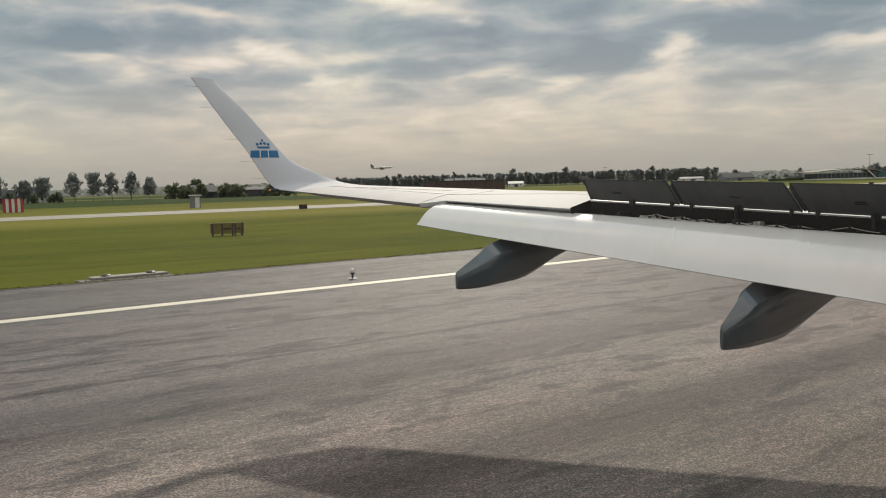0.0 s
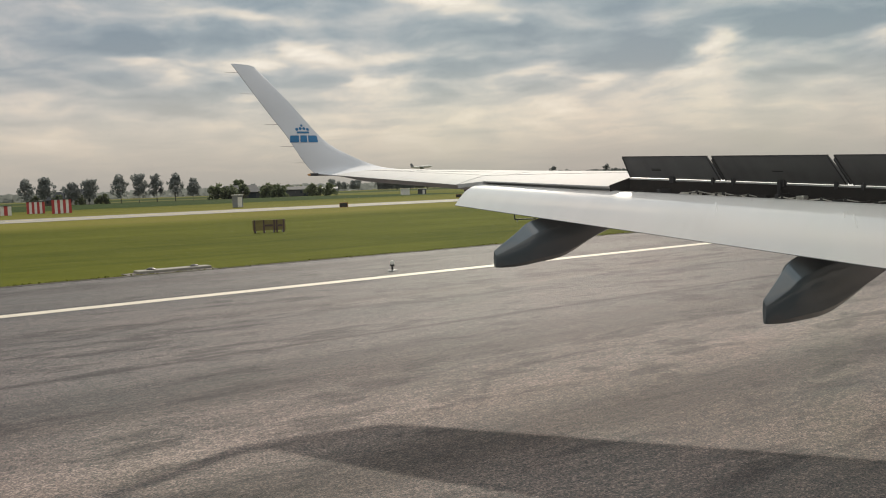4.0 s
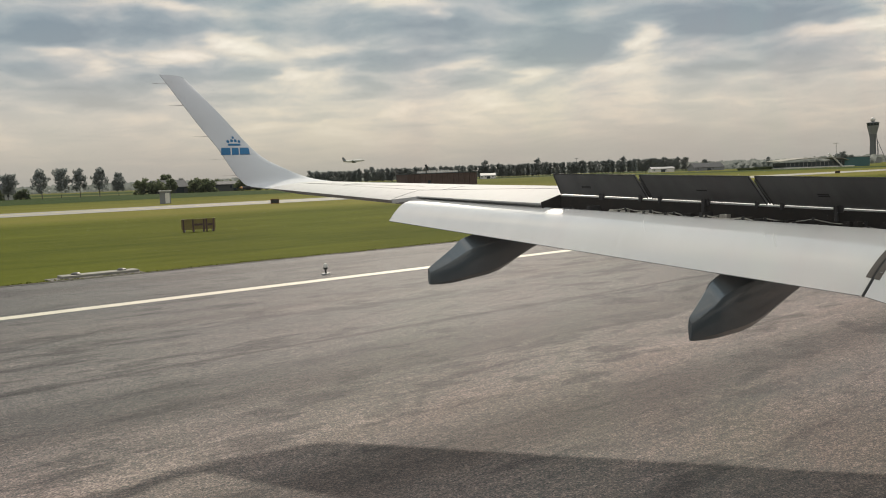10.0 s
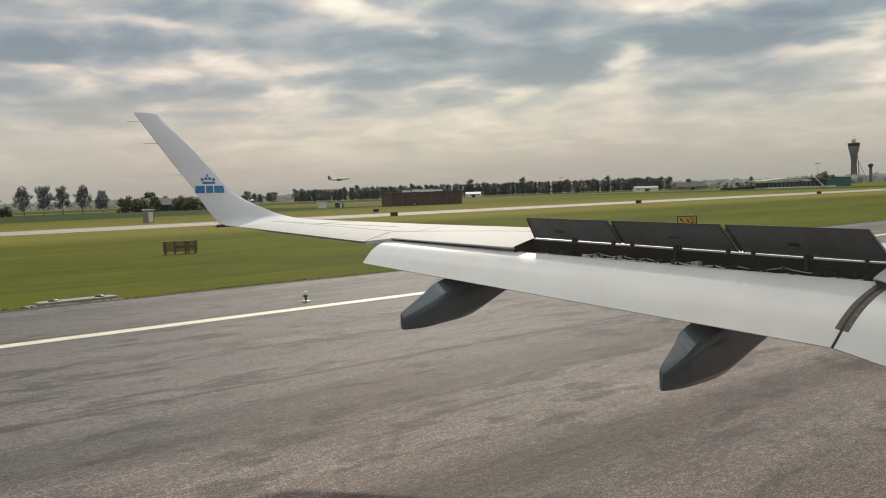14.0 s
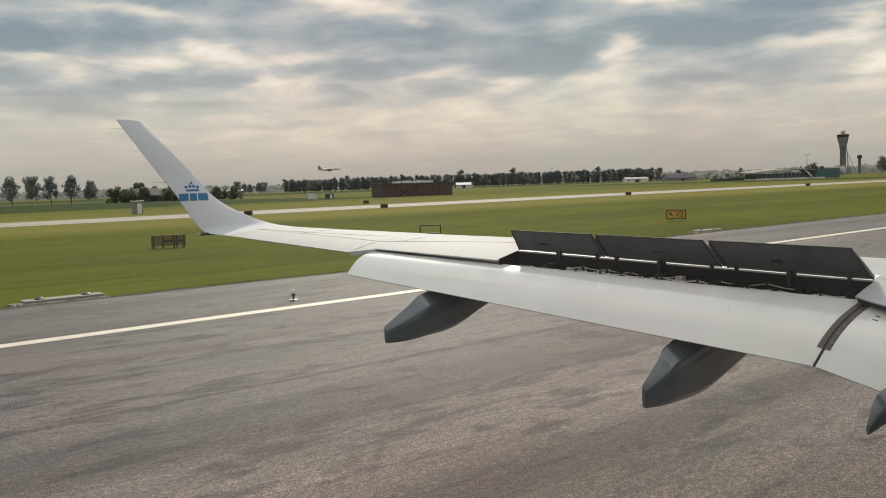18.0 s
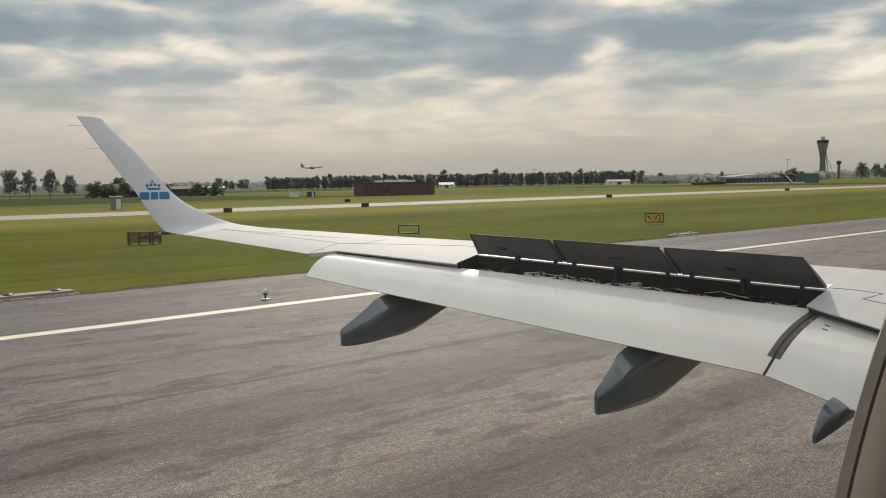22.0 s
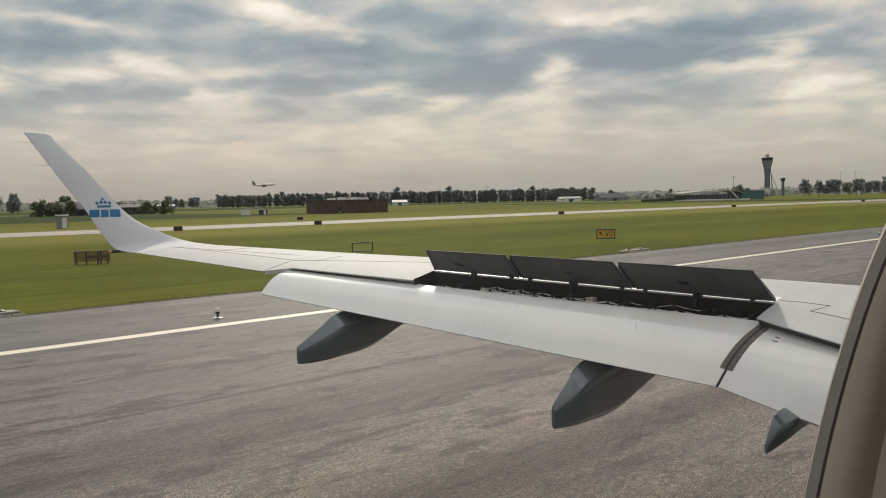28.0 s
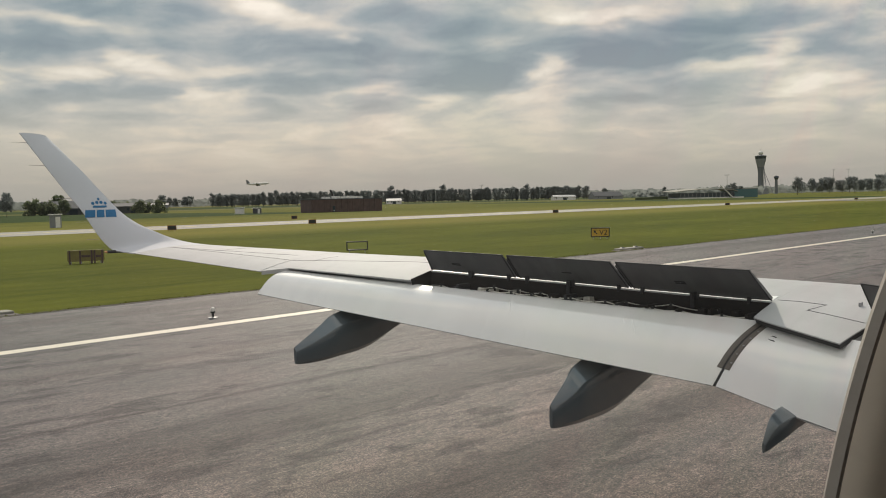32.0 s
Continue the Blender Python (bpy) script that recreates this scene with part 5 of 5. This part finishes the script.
part("strut", tube([tm @ Vector((14, -9.5, 0)), tm @ Vector((10, -9.5, 4)), tm @ Vector((4, -9.5, 9.0))], 0.5, 8), M_WALLW, term, "leaning white strut")
for i in range(5):
    m = turned(31.5 - i * 0.9, 620 + 12 * i, 20)
    h = tagged(part("hedge", boxed(-6, 6, -1.5, 1.5, 0, 1.6 + 0.4 * (i % 2), m, bevel=0.4), M_LEAFG), "low trimmed hedge before the pier building", "hedge", "hedges")

# control tower
ca = far(24.4, 1500)
ct = thing("control_tower", "tall grey control tower with a flared dark cab", "tower", ca)


def lathe(at, prof, sides=24):
    return loft([[at + Vector((r * math.cos(2 * math.pi * k / sides), r * math.sin(2 * math.pi * k / sides), z)) for k in range(sides)] for r, z in prof])


part("shaft", lathe(ca, [(5.6, 0), (4.6, 15), (4.2, 30), (4.6, 38), (5.4, 44)]), M_TOWER, ct, smooth=True)
part("flare", lathe(ca, [(5.4, 44), (6.8, 50), (8.2, 55.5), (8.4, 57.0)]), M_WALLG, ct, smooth=True)
part("cab_glazing", lathe(ca, [(7.8, 57.0), (8.6, 61.0)]), M_GLASSD, ct, "dark glazed cab")
for k in range(12):
    a = 2 * math.pi * k / 12
    part("cab_mullion", tube([ca + Vector((7.95 * math.cos(a), 7.95 * math.sin(a), 57)), ca + Vector((8.75 * math.cos(a), 8.75 * math.sin(a), 61))], 0.18, 5), M_TOWER, ct)
part("cab_roof", lathe(ca, [(8.9, 61.0), (8.9, 61.6), (6.0, 62.6), (3.0, 63.0)]), M_TOWER, ct)
part("radar_ball", lathe(ca, [(0.6, 63.0)] + [(3.6 * math.sin(math.pi * i / 10), 66.2 - 3.6 * math.cos(math.pi * i / 10)) for i in range(1, 10)] + [(0.05, 69.8)]), M_WALLW, ct, "white radar dome", smooth=True)
part("base_block", boxed(-9, 9, -9, 9, 0, 9, Matrix.Translation(ca)), M_WALLG, ct)
for o in (7.5, 9.5, 12.0):
    u = Vector((ca.y, -ca.x, 0)).normalized()
    part("stay", tube([ca + u * o * (1.6 if o > 10 else 1.0), ca + u * 5.0 + Vector((0, 0, 44 if o < 12 else 38))], 0.4, 6), M_TOWER, ct)
part("antenna", tube([ca + Vector((0, 0, 69)), ca + Vector((0, 0, 74))], 0.15, 5), M_STEEL, ct)
cb = far(23.5, 1650)
c2 = thing("small_tower", "slender second tower with a small round cab", "tower", cb)
part("shaft", lathe(cb, [(2.8, 0), (2.3, 25)]), M_TOWER, c2, smooth=True)
part("cab", lathe(cb, [(2.3, 25), (4.2, 27.5), (4.2, 30.5), (3.4, 31.2), (0.5, 32.0)]), M_GLASSD, c2)
part("antenna", tube([cb + Vector((0, 0, 32)), cb + Vector((0, 0, 36))], 0.2, 5), M_STEEL, c2)


def light_mast(az, d, h, label):
    p = far(az, d)
    t = thing("light_mast", label, "mast", p, "far masts")
    part("pole", tube([p, p + Vector((0, 0, h))], 0.28, 6, r_end=0.18), M_STEEL, t)
    u = Vector((p.y, -p.x, 0)).normalized()
    part("crossbar", tube([p - u * 2.4 + Vector((0, 0, h)), p + u * 2.4 + Vector((0, 0, h))], 0.3, 6), M_STEEL, t)


light_mast(26.4, 900, 21, "tall floodlight mast with a crossbar")
light_mast(20.3, 1500, 36, "thin far mast above the wood")
light_mast(19.5, 1500, 36, "thin far mast above the wood")
light_mast(41.9, 1100, 20, "thin mast above the poplars")


# ---- airfield furniture ----
def edge_light(x, y):
    p = Vector((x, y, 0))
    t = thing("runway_edge_light", "small elevated runway edge light with a pale dome", "light", p, "runway edge lights")
    part("base", lathe(p, [(0.15, -0.005), (0.15, 0.03), (0.06, 0.04)], 12), M_STEEL, t)
    part("stem", lathe(p, [(0.035, 0.03), (0.035, 0.15), (0.075, 0.17), (0.075, 0.22)], 10), M_BLACK, t)
    part("dome", lathe(p, [(0.072, 0.22), (0.078, 0.28), (0.055, 0.33), (0.02, 0.35)], 12), M_WALLW, t, "pale glass dome", smooth=True)


for y in (-46, 14.5, 56.2 + 19, 135.5, 196, 256.5, 317):
    edge_light(-25.9, y)
    edge_light(22.4, y)


def slab(x, y):
    t = thing("drain_slab", "pale concrete drain slab with two dark covers by the grass", "slab", (x, y, -0.03), "drain slabs")
    part("pad", boxed(x - 0.32, x + 0.32, y - 1.35, y + 1.35, -0.03, 0.09, bevel=0.03), M_PLATE, t)
    for d in (-0.8, 0.8):
        part("cover", lathe(Vector((x, y + d, 0.07)), [(0.17, -0.01), (0.17, 0.05), (0.10, 0.09), (0.02, 0.10)], 12), M_BLACK, t)
    part("apron", boxed(x - 0.2, x + 0.95, y - 1.8, y + 1.4, -0.028, 0.005), M_SHOULDER, t)


slab(-33.3, 9.6)
slab(-33.3, 50.5)
slab(-33.3, 112)


def sign(at, w, h, legs, face, frame_mat, name, label, spin=0.0):
    m = Matrix.Translation(at) @ Matrix.Rotation(math.atan2(-at[0], at[1]) + radians(spin), 4, "Z")
    t = thing(name, label, "sign", at, "airfield signs")
    if face:
        part("panel", boxed(-w / 2, w / 2, -0.06, 0.06, 0.22, 0.22 + h, m, bevel=0.015), face, t)
    for x0, x1, z0, z1 in ((-w / 2, w / 2, 0.16, 0.24), (-w / 2, w / 2, 0.18 + h, 0.26 + h), (-w / 2 - 0.06, -w / 2 + 0.02, 0.16, 0.26 + h), (w / 2 - 0.02, w / 2 + 0.06, 0.16, 0.26 + h)):
        part("border", boxed(x0, x1, -0.085, 0.085, z0, z1, m), frame_mat, t)
    for i in range(legs):
        x = lerp(-w / 2 + 0.15, w / 2 - 0.15, i / max(1, legs - 1))
        part("leg", boxed(x - 0.03, x + 0.03, -0.03, 0.03, -0.05, 0.2, m), M_STEEL, t)
    return t, m


v2, vm = sign((-43.2, 61.7, -0.03), 1.45, 0.70, 3, M_YSIGN, M_BLACK, "taxiway_sign", "amber taxiway sign with black lettering V2 in the grass")
fc = bpy.data.curves.new("lettering", "FONT")
fc.body, fc.size, fc.extrude, fc.align_x = "V2", 0.62, 0.006, "CENTER"
tmp = new("lettering_curve", fc)
bpy.context.view_layer.update()
lm = bpy.data.meshes.new_from_object(tmp)
bpy.data.objects.remove(tmp)
lm.materials.append(M_BLACK)
lt = new("lettering", lm)
lt.parent = v2
lt.matrix_local = vm.to_3x3().to_4x4() @ Matrix.Translation((0.26, -0.075, 0.36)) @ Matrix.Rotation(radians(90), 4, "X")
lt["label"] = "black letters V2"
bm = bmesh.new()
f = bm.faces.new([bm.verts.new(vm @ Vector((-0.38 + dx, -0.072, 0.57 + dz))) for dx, dz in ((-0.18, 0.18), (0.06, 0.14), (-0.02, 0.06), (0.14, -0.12), (0.08, -0.18), (-0.08, 0.0), (-0.14, -0.06))])
part("arrow", bm, M_BLACK, v2, "black arrow")

cage, cm = sign((-57.2, 23.9, -0.03), 2.1, 0.62, 4, M_SIGNB, M_SIGNB, "sign_board", "wide olive-brown back of an airfield sign with dark posts", 4)
for x, w in ((-0.98, 0.05), (-0.36, 0.05), (0.34, 0.05), (0.52, 0.05), (0.98, 0.05)):
    part("post", boxed(x - w, x + w, -0.14, -0.065, -0.02, 0.86, cm), M_BRICK, cage, "dark post")
for x0, x1, z0 in ((-0.28, 0.26, 0.42), (0.60, 0.90, 0.40)):
    part("brace", boxed(x0, x1, -0.10, -0.065, z0, z0 + 0.14, cm), M_BRICK, cage, "dark cross brace")
sign((-48.8, 39.7, -0.03), 1.4, 0.55, 2, None, M_BLACK, "sign_board", "open black sign frame in the grass")
for y, x in ((85, -114), (109, -152), (60, -113), (150, -114.5), (230, -115), (330, -115)):
    sign((x, y, -0.03), 1.1, 0.6, 2, M_BLACK, M_ORANGE, "taxiway_marker_board", "small dark taxiway marker board")


# chequered barrier boxes
def barrier(az, d, w, h, stripes):
    m = turned(az, d)
    t = thing("marker_hut", "red and white striped marker hut on the grass", "hut", m.translation, "striped huts")
    n = stripes
    for i in range(n):
        x0, x1 = lerp(-w / 2, w / 2, i / n), lerp(-w / 2, w / 2, (i + 1) / n)
        part("panel", boxed(x0, x1, -1.2, 1.2, 0, h, m), M_RED if i % 2 == 0 else M_WALLW, t)
    part("roof", boxed(-w / 2 - 0.1, w / 2 + 0.1, -1.3, 1.3, h, h + 0.12, m), M_ROOFD, t)


barrier(78.9, 190, 3.6, 2.7, 7)
barrier(80.3, 200, 3.4, 2.4, 7)
barrier(82.0, 190, 2.6, 1.8, 4)

# ---- landing airliner in the distance ----
jet = thing("distant_airliner", "distant white airliner flying low on approach", "aircraft", far(56.4, 1500, 36))
jm = Matrix.Translation(far(56.4, 1500, 36)) @ Matrix.Rotation(radians(56.4 - 90 + 14), 4, "Z") @ Matrix.Rotation(radians(3.5), 4, "X")
# the jet's nose points along its own y
ring = []
for y, r, zo in ((-19.5, 0.3, 1.3), (-17, 0.8, 0.9), (-12, 1.6, 0.3), (-7, 1.95, 0), (12, 1.95, 0), (16, 1.6, -0.15), (18.5, 0.9, -0.4), (19.6, 0.2, -0.55)):
    ring.append([jm @ Vector((r * math.cos(k * math.pi / 8), y, zo + r * math.sin(k * math.pi / 8))) for k in range(16)])
part("fuselage", loft(ring), M_WALLW, jet, smooth=True)
for sd in (-1, 1):
    part("wing", loft([[jm @ Vector(p) for p in ((sd * x, y0, z), (sd * x, y1, z), (sd * x, (y0 + y1) / 2, z + 0.25))] for x, y0, y1, z in ((1.5, -4.0, 4.0, -1.2), (8, -5.0, -0.2, -0.4), (17, -7.2, -5.4, 0.8))]), M_WALLG, jet)
    part("tailplane", loft([[jm @ Vector(p) for p in ((sd * x, y0, z), (sd * x, y1, z), (sd * x, (y0 + y1) / 2, z + 0.15))] for x, y0, y1, z in ((0.5, -18.5, -15.0, 1.4), (6.5, -19.8, -18.2, 2.0))]), M_WALLG, jet)
    part("engine", loft([[jm @ Vector((sd * 5.2 + rr * math.cos(k * math.pi / 6), y, -2.2 + rr * math.sin(k * math.pi / 6))) for k in range(12)] for y, rr in ((-1.5, 0.6), (0.5, 1.05), (3.2, 1.0))]), M_WALLG, jet)
part("tail_fin", loft([[jm @ Vector(p) for p in ((-0.15, y0, z), (0.15, y0, z), (0.15, y1, z), (-0.15, y1, z))] for y0, y1, z in ((-18.5, -12.0, 1.2), (-19.5, -16.6, 7.6))]), M_WALLG, jet, "grey tail fin")
for dx, dy in ((-2.5, -1.5), (2.5, -1.5), (0, 13)):
    part("wheel_leg", tube([jm @ Vector((dx, dy, -1.4)), jm @ Vector((dx, dy, -3.6))], 0.25, 6), M_ROOFD, jet)
